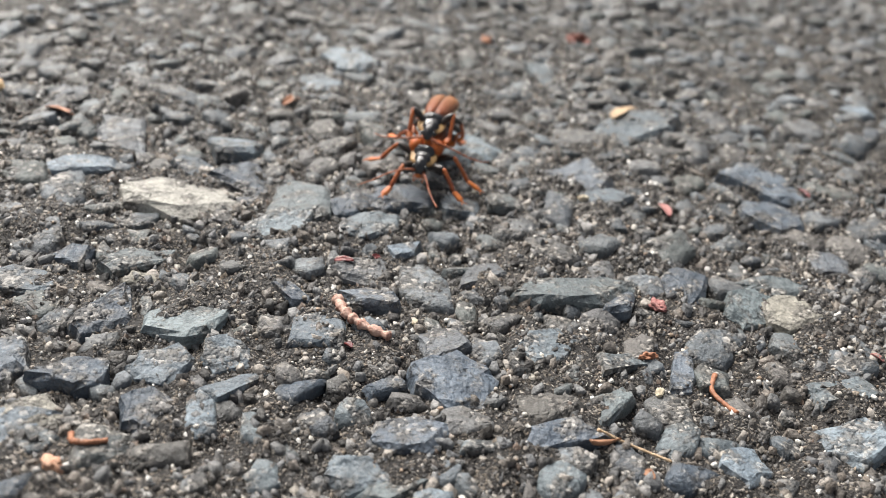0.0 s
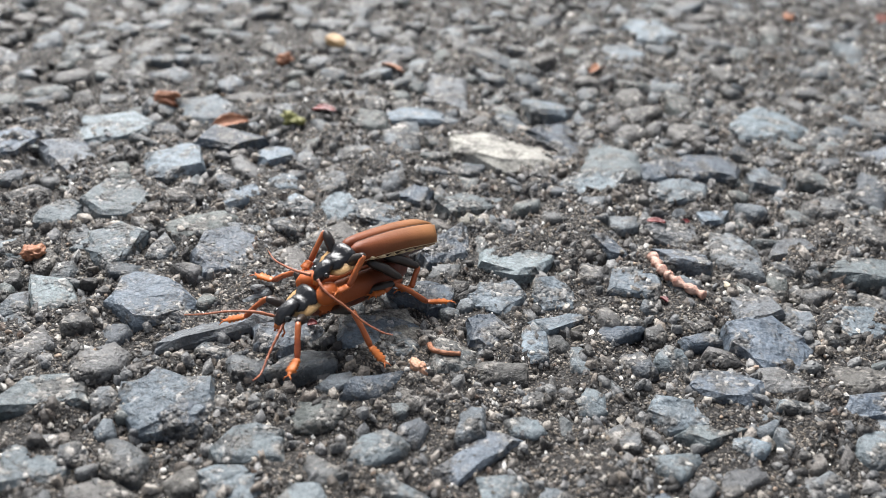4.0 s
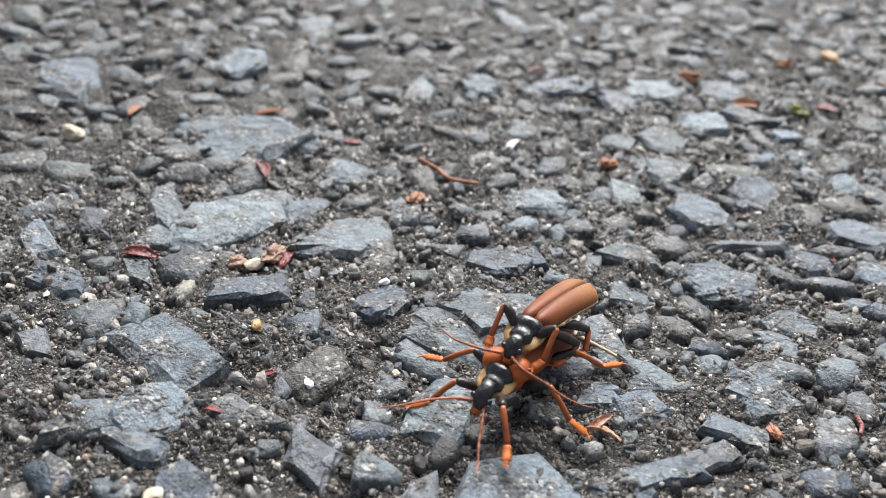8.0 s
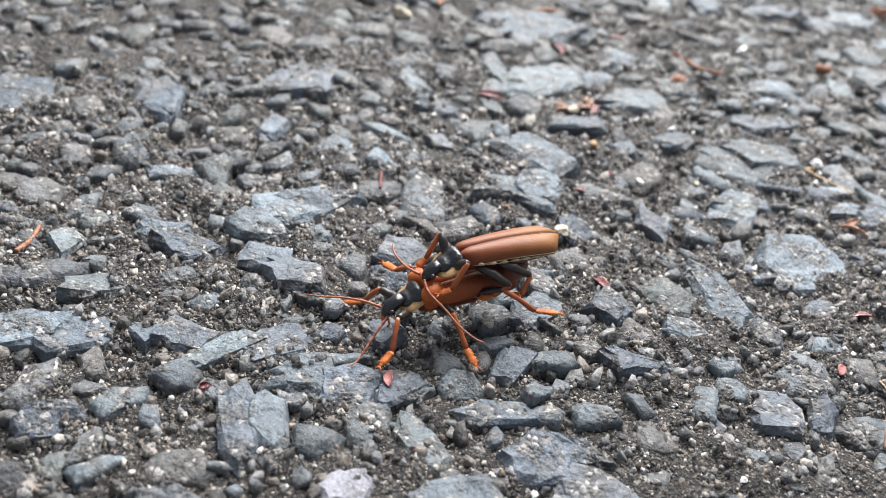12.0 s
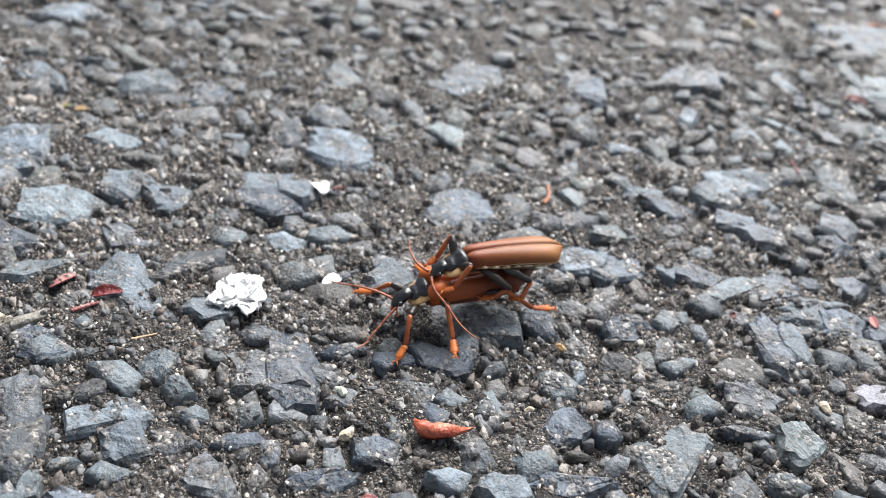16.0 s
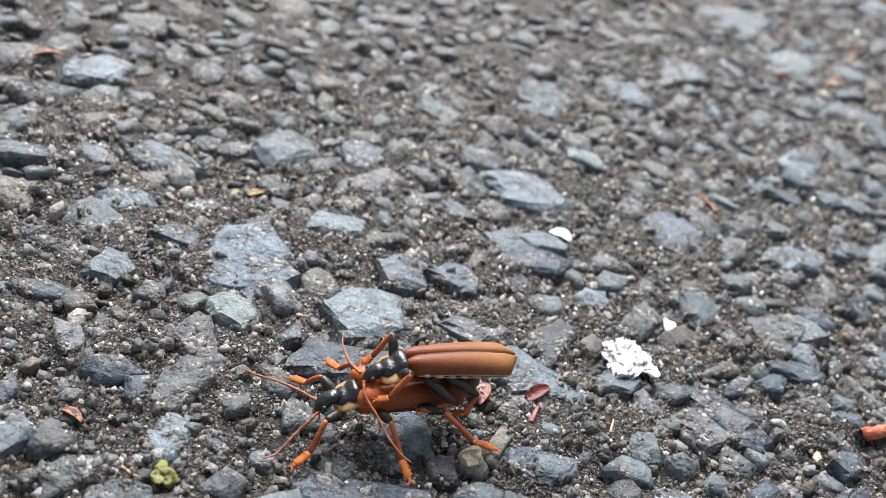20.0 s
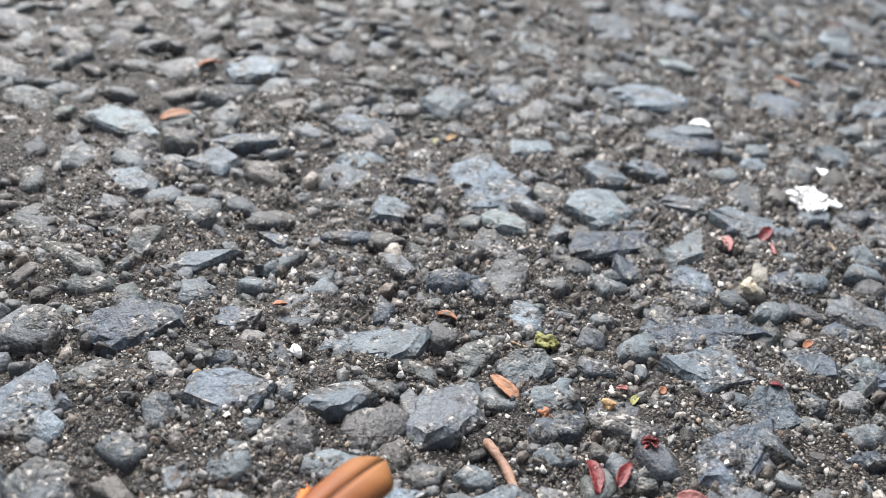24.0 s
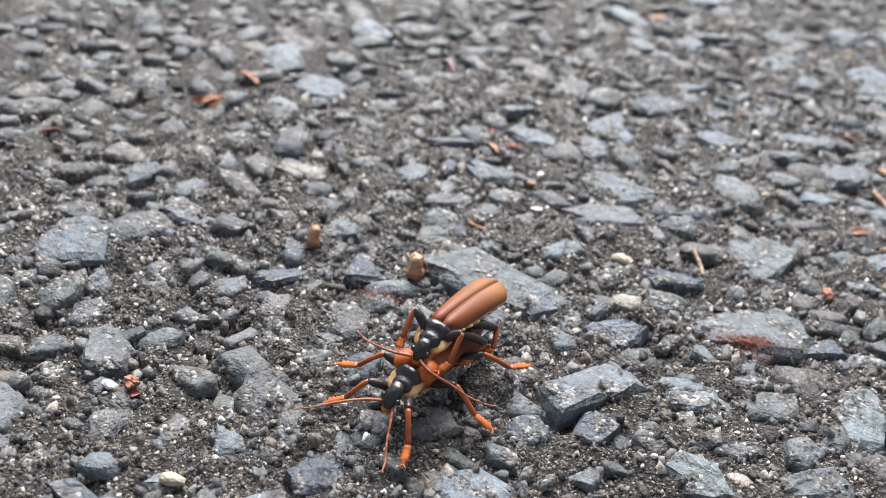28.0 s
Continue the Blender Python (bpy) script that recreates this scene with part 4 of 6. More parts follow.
def joined(name, material, places, label, ragged=False):
    """Many stones in one mesh: x, y in cm, half-length, half-width and height in mm, turn."""
    verts, faces, base = [], [], 0
    shapes = [(np.array(v), np.array([f for f in fs if len(f) == 4]), np.array([f for f in fs if len(f) == 3])) for v, fs in (BROKEN if ragged else SHARDS)]
    quads, tris = [], []
    for x, y, a, b, h, turn, k, z in places:
        v, q4, t3 = shapes[k]
        c, s = math.cos(turn), math.sin(turn)
        px, py = v[:, 0] * a, v[:, 1] * b
        verts.append(np.stack([x * CM + (px * c - py * s) * MM, y * CM + (px * s + py * c) * MM, z + v[:, 2] * h * MM], -1))
        quads.append(q4 + base)
        tris.append(t3 + base)
        base += len(v)
    verts, quads, tris = np.concatenate(verts), np.concatenate(quads), np.concatenate(tris)
    mesh = bpy.data.meshes.new(name)
    mesh.vertices.add(len(verts))
    mesh.vertices.foreach_set("co", verts.ravel())
    loops = np.concatenate([quads.ravel(), tris.ravel()])
    starts = np.concatenate([np.arange(0, quads.size, 4), quads.size + np.arange(0, tris.size, 3)])
    mesh.loops.add(len(loops))
    mesh.loops.foreach_set("vertex_index", loops)
    mesh.polygons.add(len(starts))
    mesh.polygons.foreach_set("loop_start", starts)
    mesh.update()
    mesh.validate()
    ob = part(name, mesh, material, ground)
    return tagged(ob, label, kind="stuff")


def scatter(tries, low, high, ease, lift):
    out = []
    for _ in range(tries):
        x, y = rnd.uniform(X0, X1), rnd.uniform(Y0, Y1)
        if high < 2.0 and not in_strip(x, y):
            continue
        b = low + (high - low) * rnd.random() ** 1.6
        a = b * rnd.uniform(1.0, 1.75)
        r = 0.05 * (a + b)
        if not spread.free(x, y, r, ease):
            continue
        spread.put(x, y, r)
        out.append((x, y, a, b, (0.34 + 0.33 * b) * rnd.uniform(0.6, 1.2), rnd.uniform(0, 6.283), rnd.randrange(len(SHARDS)), rough(x, y) + lift * MM))
    return out


# the strip of ground along the beetles' way
STRIP = [(4.8, 2.2), (12.0, 21.0), (-6.5, 22.0), (-17.0, 9.0), (-19.0, -8.0), (-25.0, -18.0), (-17.0, -25.0), (-8.6, -21.0), (-7.2, -16.0), (-2.6, -7.5), (0.2, -2.0), (0.0, 0.6)]


def in_strip(x, y):
    inside = False
    for (ax, ay), (bx, by) in zip(STRIP, STRIP[1:] + STRIP[:1]):
        if (ay > y) != (by > y) and x < ax + (y - ay) / (by - ay) * (bx - ax):
            inside = not inside
    return inside


SET_LABELS = {"m": "grey", "l": "pale blue-grey", "d": "dark slate", "k": "black", "w": "cream", "r": "reddish"}
for tone, places in set_stones.items():
    joined("set_stones", STONE[tone], places, SET_LABELS[tone] + " angular stones set in the asphalt", True)
joined("embedded_stones", FILL_STONE, scatter(30000, 1.4, 2.8, 0.80, -0.18), "angular grey stones embedded in the asphalt", True)
joined("small_stones", FILL_STONE, scatter(46000, 0.7, 1.5, 0.78, -0.14), "small angular grey stones between the larger ones")
joined("stone_chips", CHIP, scatter(36000, 0.35, 0.75, 0.78, -0.02), "fine grey stone chips pressed into the bitumen")


# the beetles' way, along which the ground is finest
WAY = [(0.3, 9.2), (-1.0, 6.5), (-3.3, 3.5), (-4.1, 0.7), (-4.9, -3.1), (-6.5, -6.8), (-8.8, -10.4), (-10.2, -12.3), (-12.4, -16.6), (-13.4, -20.6)]


def beside_way(gen, count, reach):
    """Places spread evenly within a reach of the way, in centimetres."""
    x, y = gen.uniform(X0, X1, count * 6), gen.uniform(Y0, Y1, count * 6)
    gap = np.full(count * 6, 1e9)
    for (ax, ay), (bx, by) in zip(WAY, WAY[1:]):
        u = np.clip(((x - ax) * (bx - ax) + (y - ay) * (by - ay)) / ((bx - ax) ** 2 + (by - ay) ** 2), 0, 1)
        gap = np.minimum(gap, np.hypot(x - ax - u * (bx - ax), y - ay - u * (by - ay)))
    keep = gap < reach
    return x[keep][:count], y[keep][:count]


def mesh_of(name, verts, quads, tris):
    mesh = bpy.data.meshes.new(name)
    mesh.vertices.add(len(verts))
    mesh.vertices.foreach_set("co", verts.ravel())
    loops = np.concatenate([quads.ravel(), tris.ravel()])
    starts = np.concatenate([np.arange(0, quads.size, 4), quads.size + np.arange(0, tris.size, 3)])
    mesh.loops.add(len(loops))
    mesh.loops.foreach_set("vertex_index", loops.astype(np.int32))
    mesh.polygons.add(len(starts))
    mesh.polygons.foreach_set("loop_start", starts.astype(np.int32))
    mesh.update()
    return mesh


def grit_mesh(count):
    """Sand grains: a four-sided foot sunk in the bed and a short ridge on top."""
    gen = np.random.default_rng(9)
    x, y = beside_way(gen, count, 5.2)
    wide = beside_way(gen, count // 6, 9.5)
    x, y = np.concatenate([x, wide[0]]), np.concatenate([y, wide[1]])
    count = len(x)
    size = 0.085 + 0.30 * gen.random(count) ** 2.4
    form = np.array([(1, 0, -0.7), (0, 1, -0.7), (-1, 0, -0.7), (0, -1, -0.7), (0.42, 0.1, 0.75), (-0.42, -0.1, 0.75)], float)
    form = form[None] * gen.uniform(0.6, 1.3, (count, 6, 1)) + gen.uniform(-0.28, 0.28, (count, 6, 3))
    turn = gen.uniform(0, 6.283, count)
    c, s = np.cos(turn)[:, None], np.sin(turn)[:, None]
    fx, fy = form[:, :, 0] * c - form[:, :, 1] * s, form[:, :, 0] * s + form[:, :, 1] * c
    z = bed(x, y) + gen.uniform(-0.2, 0.6, count) * size * MM
    verts = np.stack([x[:, None] * CM + fx * size[:, None] * MM, y[:, None] * CM + fy * size[:, None] * MM, z[:, None] + form[:, :, 2] * size[:, None] * 0.9 * MM], -1).reshape(-1, 3)
    tri = np.array([(0, 1, 4), (1, 5, 4), (1, 2, 5), (2, 3, 5), (3, 4, 5), (3, 0, 4)])
    faces = (tri[None] + 6 * np.arange(count)[:, None, None]).reshape(-1, 3)
    return mesh_of("grit", verts, np.zeros((0, 4), int), faces)


def crumb_mesh(count):
    """Broken crumbs of stone that fill the bed: five-sided, tilted, each crown on its own slant."""
    gen = np.random.default_rng(21)
    x, y = beside_way(gen, count, 5.4)
    wide = beside_way(gen, count // 5, 10.0)
    x, y = np.concatenate([x, wide[0]]), np.concatenate([y, wide[1]])
    count = len(x)
    size = 0.17 + 0.60 * gen.random(count) ** 2.6
    a = (np.arange(5)[None] + gen.uniform(-0.36, 0.36, (count, 5))) * 2 * math.pi / 5
    r = gen.uniform(0.7, 1.25, (count, 5))
    long = gen.uniform(0.55, 1.0, (count, 1))
    turn = gen.uniform(0, 6.283, (count, 1))
    px, py = r * np.cos(a), long * r * np.sin(a)
    px, py = px * np.cos(turn) - py * np.sin(turn), px * np.sin(turn) + py * np.cos(turn)
    s = gen.uniform(0.5, 0.88, (count, 5))
    crown = 0.66 + gen.uniform(-0.75, 0.75, (count, 1)) * px + gen.uniform(-0.75, 0.75, (count, 1)) * py + gen.uniform(-0.1, 0.1, (count, 5))
    vx, vy = np.concatenate([px, px * s], 1), np.concatenate([py, py * s], 1)
    vz = np.concatenate([np.full((count, 5), -0.75), crown], 1)
    z = bed(x, y) + gen.uniform(-0.35, 0.2, count) * size * MM
    k = size[:, None] * MM
    verts = np.stack([x[:, None] * CM + vx * k, y[:, None] * CM + vy * k, z[:, None] + vz * k * 0.8], -1).reshape(-1, 3)
    quad = np.array([(i, (i + 1) % 5, 5 + (i + 1) % 5, 5 + i) for i in range(5)])
    tri = np.array([(5, 6, 7), (5, 7, 8), (5, 8, 9)])
    base = 10 * np.arange(count)[:, None, None]
    return mesh_of("crumbs", verts, (quad[None] + base).reshape(-1, 4), (tri[None] + base).reshape(-1, 3))


def grain_mesh(count):
    """Rounded grains of pale sand, in loose drifts between the stones."""
    gen = np.random.default_rng(33)
    x, y = beside_way(gen, count, 5.6)
    wide = beside_way(gen, count // 4, 10.0)
    x, y = np.concatenate([x, wide[0]]), np.concatenate([y, wide[1]])
    drift = np.array([noise.noise(Vector((p * 1.7, q * 1.7, 4.0))) for p, q in zip(x, y)])
    keep = drift > gen.uniform(-0.75, 0.45, len(x))
    x, y = x[keep], y[keep]
    count = len(x)
    ball = bmesh.new()
    bmesh.ops.create_icosphere(ball, subdivisions=1, radius=1.0)
    form = np.array([v.co[:] for v in ball.verts])
    tri = np.array([[v.index for v in f.verts] for f in ball.faces])
    ball.free()
    n = len(form)
    size = 0.12 + 0.20 * gen.random(count) ** 2.0
    form = form[None] * gen.uniform(0.78, 1.18, (count, n, 1)) * gen.uniform(0.65, 1.15, (count, 1, 3))
    turn = gen.uniform(0, 6.283, count)
    c, s = np.cos(turn)[:, None], np.sin(turn)[:, None]
    fx, fy = form[:, :, 0] * c - form[:, :, 1] * s, form[:, :, 0] * s + form[:, :, 1] * c
    z = bed(x, y) + gen.uniform(-0.1, 0.7, count) * size * MM
    verts = np.stack([x[:, None] * CM + fx * size[:, None] * MM, y[:, None] * CM + fy * size[:, None] * MM, z[:, None] + form[:, :, 2] * size[:, None] * MM], -1).reshape(-1, 3)
    return mesh_of("sand_grains", verts, np.zeros((0, 4), int), (tri[None] + n * np.arange(count)[:, None, None]).reshape(-1, 3))


tagged(part("crumbs", crumb_mesh(56000), CHIP, ground), "broken crumbs of grey stone packed between the larger stones", kind="stuff")
tagged(part("grit", grit_mesh(105000), GRIT, ground), "pale and dark sand grains lodged between the stones", kind="stuff")
tagged(part("sand_grains", grain_mesh(26000), SAND, ground), "rounded pale sand grains in drifts between the stones", kind="stuff")

# ---- what lies on the asphalt ----
from mathutils.bvhtree import BVHTree


def stone_tops():
    verts, faces, base = [], [], 0
    for ob in [ground] + list(ground.children):
        if ob.name.startswith(("stone_chips", "grit", "crumbs", "sand_grains")):
            continue
        m = ob.matrix_basis
        vs = [m @ v.co for v in ob.data.vertices]
        verts += vs
        faces += [[base + i for i in p.vertices] for p in ob.data.polygons]
        base += len(vs)
    return BVHTree.FromPolygons(verts, faces)


TOPS = stone_tops()


def top(x, y):
    """Height of the ground's upper side, in metres, at a place in centimetres."""
    hit = TOPS.ray_cast(Vector((x * CM, y * CM, 0.1)), Vector((0, 0, -1)))[0]
    return max(rough(x, y) + 0.1 * MM, hit.z if hit else -1.0)


def resting(x, y, r):
    """A height at which something of radius r (mm) lies on the ground."""
    spots = [top(x, y)] + [top(x + 0.1 * r * math.cos(a), y + 0.1 * r * math.sin(a)) for a in (0, 1.57, 3.14, 4.71)]
    return 0.4 * max(spots) + 0.6 * sum(spots) / 5


def uneven(bm, amount, scale, seed):
    for v in bm.verts:
        v.co += v.co.normalized() * amount * noise.noise(v.co * scale + Vector((seed, 2 * seed, 0)))
    return bm


def twig(points, radius, colour, label, knobs=0.08):
    r = rnd.uniform(0, 100)
    ctrl = [(x * CM, y * CM, top(x, y) + 0.7 * radius * MM) for x, y in points]
    pts = curve_points(ctrl, 44)
    base = Vector(pts[0])
    radii = [radius * MM * (1.0 + knobs * math.sin(i * 0.95 + r) + 0.6 * knobs * math.sin(i * 2.3 + 2 * r) - 0.25 * i / 44) * (0.6 if i in (0, 43) else 1) for i in range(44)]
    local = [Vector(p) - base for p in pts]
    bm = tube(local, radii, 9)
    if knobs > 0.15:
        for v in bm.verts:
            v.co += 0.16 * radius * MM * noise.noise_vector(v.co * 3400)
    ob = part("dry_stalk" if radius < 0.3 else "twig", bm, LITTER[colour])
    ob.location = base
    return tagged(ob, label, "stalk" if radius < 0.3 else "twig")


def shell(length, width, curl, arch, seed, crumple=0.04, taper=0.0):
    """A thin curved scale or petal with thickness, millimetres."""
    r = random.Random(seed)
    bm = bmesh.new()
    n, m = 10, 6
    grid = []
    for i in range(n + 1):
        u = i / n
        w = width / 2 * math.sin(math.pi * (0.06 + 0.90 * u ** 0.8)) ** 0.7 * (1 - taper * u)
        row = []
        for j in range(m + 1):
            s = 2 * j / m - 1
            angle = s * curl
            y = w * (math.sin(angle) / max(curl, 0.01))
            z = w * (1 - math.cos(angle)) / max(curl, 0.01) + arch * length * 4 * u * (1 - u) + r.uniform(-crumple, crumple) * width
            row.append(mm(length * (u - 0.5), y + 0.08 * length * math.sin(2.4 * u), z))
        grid.append(row)
    top_ = [[bm.verts.new(p) for p in row] for row in grid]
    low = [[bm.verts.new(p - mm(0, 0, 0.09)) for p in row] for row in grid]
    for i in range(n):
        for j in range(m):
            bm.faces.new((top_[i][j], top_[i + 1][j], top_[i + 1][j + 1], top_[i][j + 1]))
            bm.faces.new((low[i][j], low[i][j + 1], low[i + 1][j + 1], low[i + 1][j]))
    edge = [(i, 0) for i in range(n)] + [(n, j) for j in range(m)] + [(i, m) for i in range(n, 0, -1)] + [(0, j) for j in range(m, 0, -1)]
    for (a, b), (c, d) in zip(edge, edge[1:] + edge[:1]):
        bm.faces.new((top_[a][b], low[a][b], low[c][d], top_[c][d]))
    bmesh.ops.recalc_face_normals(bm, faces=bm.faces)
    return smooth(bm)


def lay(ob, x, y, r, turn, tip=0.0):
    ob.matrix_basis = Matrix.Translation((x * CM, y * CM, resting(x, y, r) + 0.12 * MM)) @ pose(0, 0, 0, tip, rnd.uniform(-8, 8), turn)
    return ob


def flake(x, y, length, turn, colour, label, wide=0.0):
    k = rnd.randrange(10000)
    ob = part("bud_scale", shell(length, wide or max(0.7, length * rnd.uniform(0.32, 0.5)), rnd.uniform(0.5, 1.2), rnd.uniform(0.02, 0.1), k), LITTER[colour])
    return tagged(lay(ob, x, y, length * 0.3, turn, rnd.uniform(-25, 25)), label, "bud scale")


def roll(x, y, length, turn, colour, label, wide=0.3):
    """A scale rolled up along its length, the roll's back on top."""
    k = rnd.randrange(10000)
    bm = shell(length, length * wide * 1.5, 2.0, 0.02, k, 0.05, 0.65)
    top_z = max(v.co.z for v in bm.verts)
    bmesh.ops.transform(bm, matrix=Matrix.Translation((0, 0, top_z)) @ Matrix.Rotation(math.pi, 4, "X"), verts=bm.verts)
    ob = part("dry_petal", bm, LITTER[colour])
    return tagged(lay(ob, x, y, length * 0.3, turn, rnd.uniform(-15, 15)), label, "petal")


def lump(x, y, size, colour, label):
    pebble = colour in ("cream", "white", "ochre", "lichen")
    bm = bmesh.new()
    bmesh.ops.create_icosphere(bm, subdivisions=2 if pebble else 4, radius=size / 2 * MM)
    s = rnd.uniform(0, 50)
    if pebble:
        uneven(bm, size * MM * 0.34, 1.7 / (size * MM), s)
    else:
        uneven(bm, size * MM * 0.42, 2.4 / (size * MM), s)
        uneven(bm, size * MM * 0.22, 7.0 / (size * MM), s + 9)
        smooth(bm)
    bmesh.ops.scale(bm, vec=(rnd.uniform(1.0, 1.3), rnd.uniform(0.68, 0.9), 0.62), verts=bm.verts)
    ob = part("pebble" if pebble else "bud_fragment", bm, LITTER[colour])
    ob.matrix_basis = Matrix.Translation((x * CM, y * CM, resting(x, y, size * 0.3) + 0.22 * size * MM)) @ pose(0, 0, 0, 0, 0, rnd.uniform(0, 360))
    return tagged(ob, label, "pebble" if pebble else "bud")


def scale_clump(x, y, size, count, colour, label):
    """A loose flat heap of dry bud scales."""
    thing = new("scale_clump")
    thing.matrix_basis = Matrix.Translation((x * CM, y * CM, resting(x, y, size * 0.3) + 0.1 * MM)) @ pose(0, 0, 0, 0, 0, rnd.uniform(0, 360))
    for n in range(count):
        long = size * rnd.uniform(0.34, 0.56)
        scale = part("scale", shell(long, long * rnd.uniform(0.42, 0.62), rnd.uniform(0.4, 1.3), rnd.uniform(0.02, 0.12), 300 + 7 * n, 0.09), LITTER[colour], thing)
        out, a = size * 0.34 * math.sqrt(n / count), n * 2.4
        scale.matrix_basis = pose(out * math.cos(a) * MM, 0.7 * out * math.sin(a) * MM, 0.12 * size * (1 - n / count) * MM, rnd.uniform(-30, 30), rnd.uniform(-22, 12), rnd.uniform(0, 360))
    return tagged(thing, label, "bud scales")


def bud_stub(x, y, size, turn, label):
    """An upright dry bud: a brown base, a crumbly body and a frayed pale tuft."""
    thing = new("dry_bud")
    thing.matrix_basis = Matrix.Translation((x * CM, y * CM, resting(x, y, size * 0.3))) @ pose(0, 0, 0, 5, 4, turn)
    base = body_loft([(-0.1, 0, 0.26, 0.3), (0.1, 0, 0.42, 0.42), (0.32, 0, 0.44, 0.44), (0.46, 0, 0.3, 0.3)], 14)
    body = body_loft([(0.34, 0, 0.32, 0.32), (0.5, 0, 0.40, 0.38), (0.66, 0, 0.31, 0.31), (0.82, 0, 0.39, 0.36), (1.0, 0, 0.31, 0.31), (1.16, 0, 0.37, 0.35), (1.3, 0, 0.27, 0.27), (1.38, 0, 0.1, 0.1)], 14)
    tuft = bmesh.new()
    for k in range(16):
        a, out = k * 2.4, 0.2 + 0.2 * rnd.random()
        foot = Vector((0.22 * math.cos(a), 0.22 * math.sin(a), 1.16))
        tip = Vector((out * math.cos(a), out * math.sin(a), 1.36 + 0.16 * rnd.random()))
        tube([mm(*foot), mm(*(foot * 0.5 + tip * 0.5 + Vector((0, 0, 0.08)))), mm(*tip)], [0.00004, 0.00003, 0.00001], 5, tuft)
    upright = Matrix.Rotation(-math.pi / 2, 4, "Y")
    for bm, turned in ((base, True), (body, True), (tuft, False)):
        if turned:
            bmesh.ops.transform(bm, matrix=upright, verts=bm.verts)
            uneven(bm, 0.2 * MM, 2600, turn)
        bmesh.ops.scale(bm, vec=(size,) * 3, verts=bm.verts)
    part("base", base, LITTER["brown"], thing, "dark brown base")
    part("body", body, LITTER["bud_tip"], thing, "crumbly pale orange body")
    part("tuft", tuft, LITTER["straw"], thing, "frayed straw-coloured tuft")
    return tagged(thing, label, "bud")


def curled_petal(x, y, size, turn, label):
    """A dry petal folded in two: a pair of rolled lobes that part from one end."""
    thing = new("dry_petal")
    thing.matrix_basis = Matrix.Translation((x * CM, y * CM, resting(x, y, size * 0.3) + 0.2 * MM)) @ pose(0, 0, 0, 0, 0, turn)
    for side, long in ((1, 0.95), (-1, 1.1)):
        bm = shell(size * long, size * 0.42, 1.3, 0.07, 40 + side, 0.07, 0.35)
        lobe = part("lobe", bm, LITTER["faded"], thing)
        lobe.matrix_basis = pose(0, 0, 0, side * 28, -7, side * 34) @ Matrix.Translation(mm(0.42 * size, 0, 0.1))
    return tagged(thing, label, "petal")


def fibres(x, y, long, wide, turn, count, label):
    """A matted patch of short dark red fibres clinging to the stones."""
    bm = bmesh.new()
    base = Vector((x * CM, y * CM, top(x, y)))
    c, s = math.cos(radians(turn)), math.sin(radians(turn))
    for _ in range(count):
        u, v = rnd.gauss(0, 0.32) * long, rnd.gauss(0, 0.32) * wide
        px, py = x + 0.1 * (u * c - v * s), y + 0.1 * (u * s + v * c)
        a, far = rnd.uniform(0, 6.283), rnd.uniform(0.3, 0.9)
        points = []
        for k in (0.0, 0.5, 1.0):
            qx, qy = px + 0.1 * far * k * math.cos(a + 0.8 * k), py + 0.1 * far * k * math.sin(a + 0.8 * k)
            points.append(Vector((qx * CM, qy * CM, top(qx, qy) + (0.03 + 0.12 * rnd.random()) * MM)) - base)
        tube(points, [0.000026, 0.000026, 0.000012], 4, bm)
    ob = part("fibre_mat", bm, LITTER["red_brown"])
    ob.location = base
    return tagged(ob, label, "plant fibres")


def petal(x, y, size, colour, label):
    k = rnd.randrange(10000)
    ob = part("petal", shell(size, size * 0.72, 0.7, 0.05, k), LITTER[colour])
    return tagged(lay(ob, x, y, size * 0.3, rnd.uniform(0, 360)), label, "petal")


def flower(x, y, size, colour, label, heart="pitted white middle"):
    """A crumpled flower: ragged lobes round a pitted middle."""
    thing = new("flower_remnant")
    thing.matrix_basis = Matrix.Translation((x * CM, y * CM, resting(x, y, size * 0.3) + 0.15 * MM))
    for n in range(15):
        a = 360 * n / 15 + rnd.uniform(-25, 25)
        lobe = part("lobe", shell(size * rnd.uniform(0.3, 0.5), size * rnd.uniform(0.28, 0.46), rnd.uniform(0.2, 0.9), rnd.uniform(-0.03, 0.07), 70 + n, 0.13), LITTER[colour], thing)
        lobe.matrix_basis = pose(0, 0, 0, 0, 0, a) @ pose(size * rnd.uniform(0.08, 0.3) * MM, 0, 0.02 * size * MM * (n % 3), rnd.uniform(-14, 14), rnd.uniform(-10, 4), rnd.uniform(-20, 20))
    bm = bmesh.new()
    bmesh.ops.create_icosphere(bm, subdivisions=3, radius=0.16 * size * MM)
    uneven(bm, 0.10 * size * MM, 9 / (size * MM), 3.0)
    bmesh.ops.scale(bm, vec=(1.3, 1, 0.5), verts=bm.verts)
    part("heart", smooth(bm), LITTER[colour], thing, heart)
    return tagged(thing, label, "flower")


twig([(-0.46, 6.16), (-0.37, 5.94), (-0.23, 5.80), (0.01, 5.64)], 0.46, "bud_stalk", "short knobbly pinkish-brown bud stalk lying on the stones", 0.22)
twig([(-2.03, 4.36), (-1.97, 4.23), (-1.88, 4.22), (-1.77, 4.30)], 0.22, "orange", "thin curled orange bud tendril on the asphalt")
lump(-2.02, 4.03, 1.3, "faded", "crumbly pale orange bud fragment on the asphalt")
roll(1.58, 4.62, 2.4, 16, "brown", "rolled dry brown petal with a pale stalk")
twig([(1.54, 4.71), (1.78, 4.68), (2.05, 4.51)], 0.13, "straw", "thin dry straw-coloured stalk on the stones")
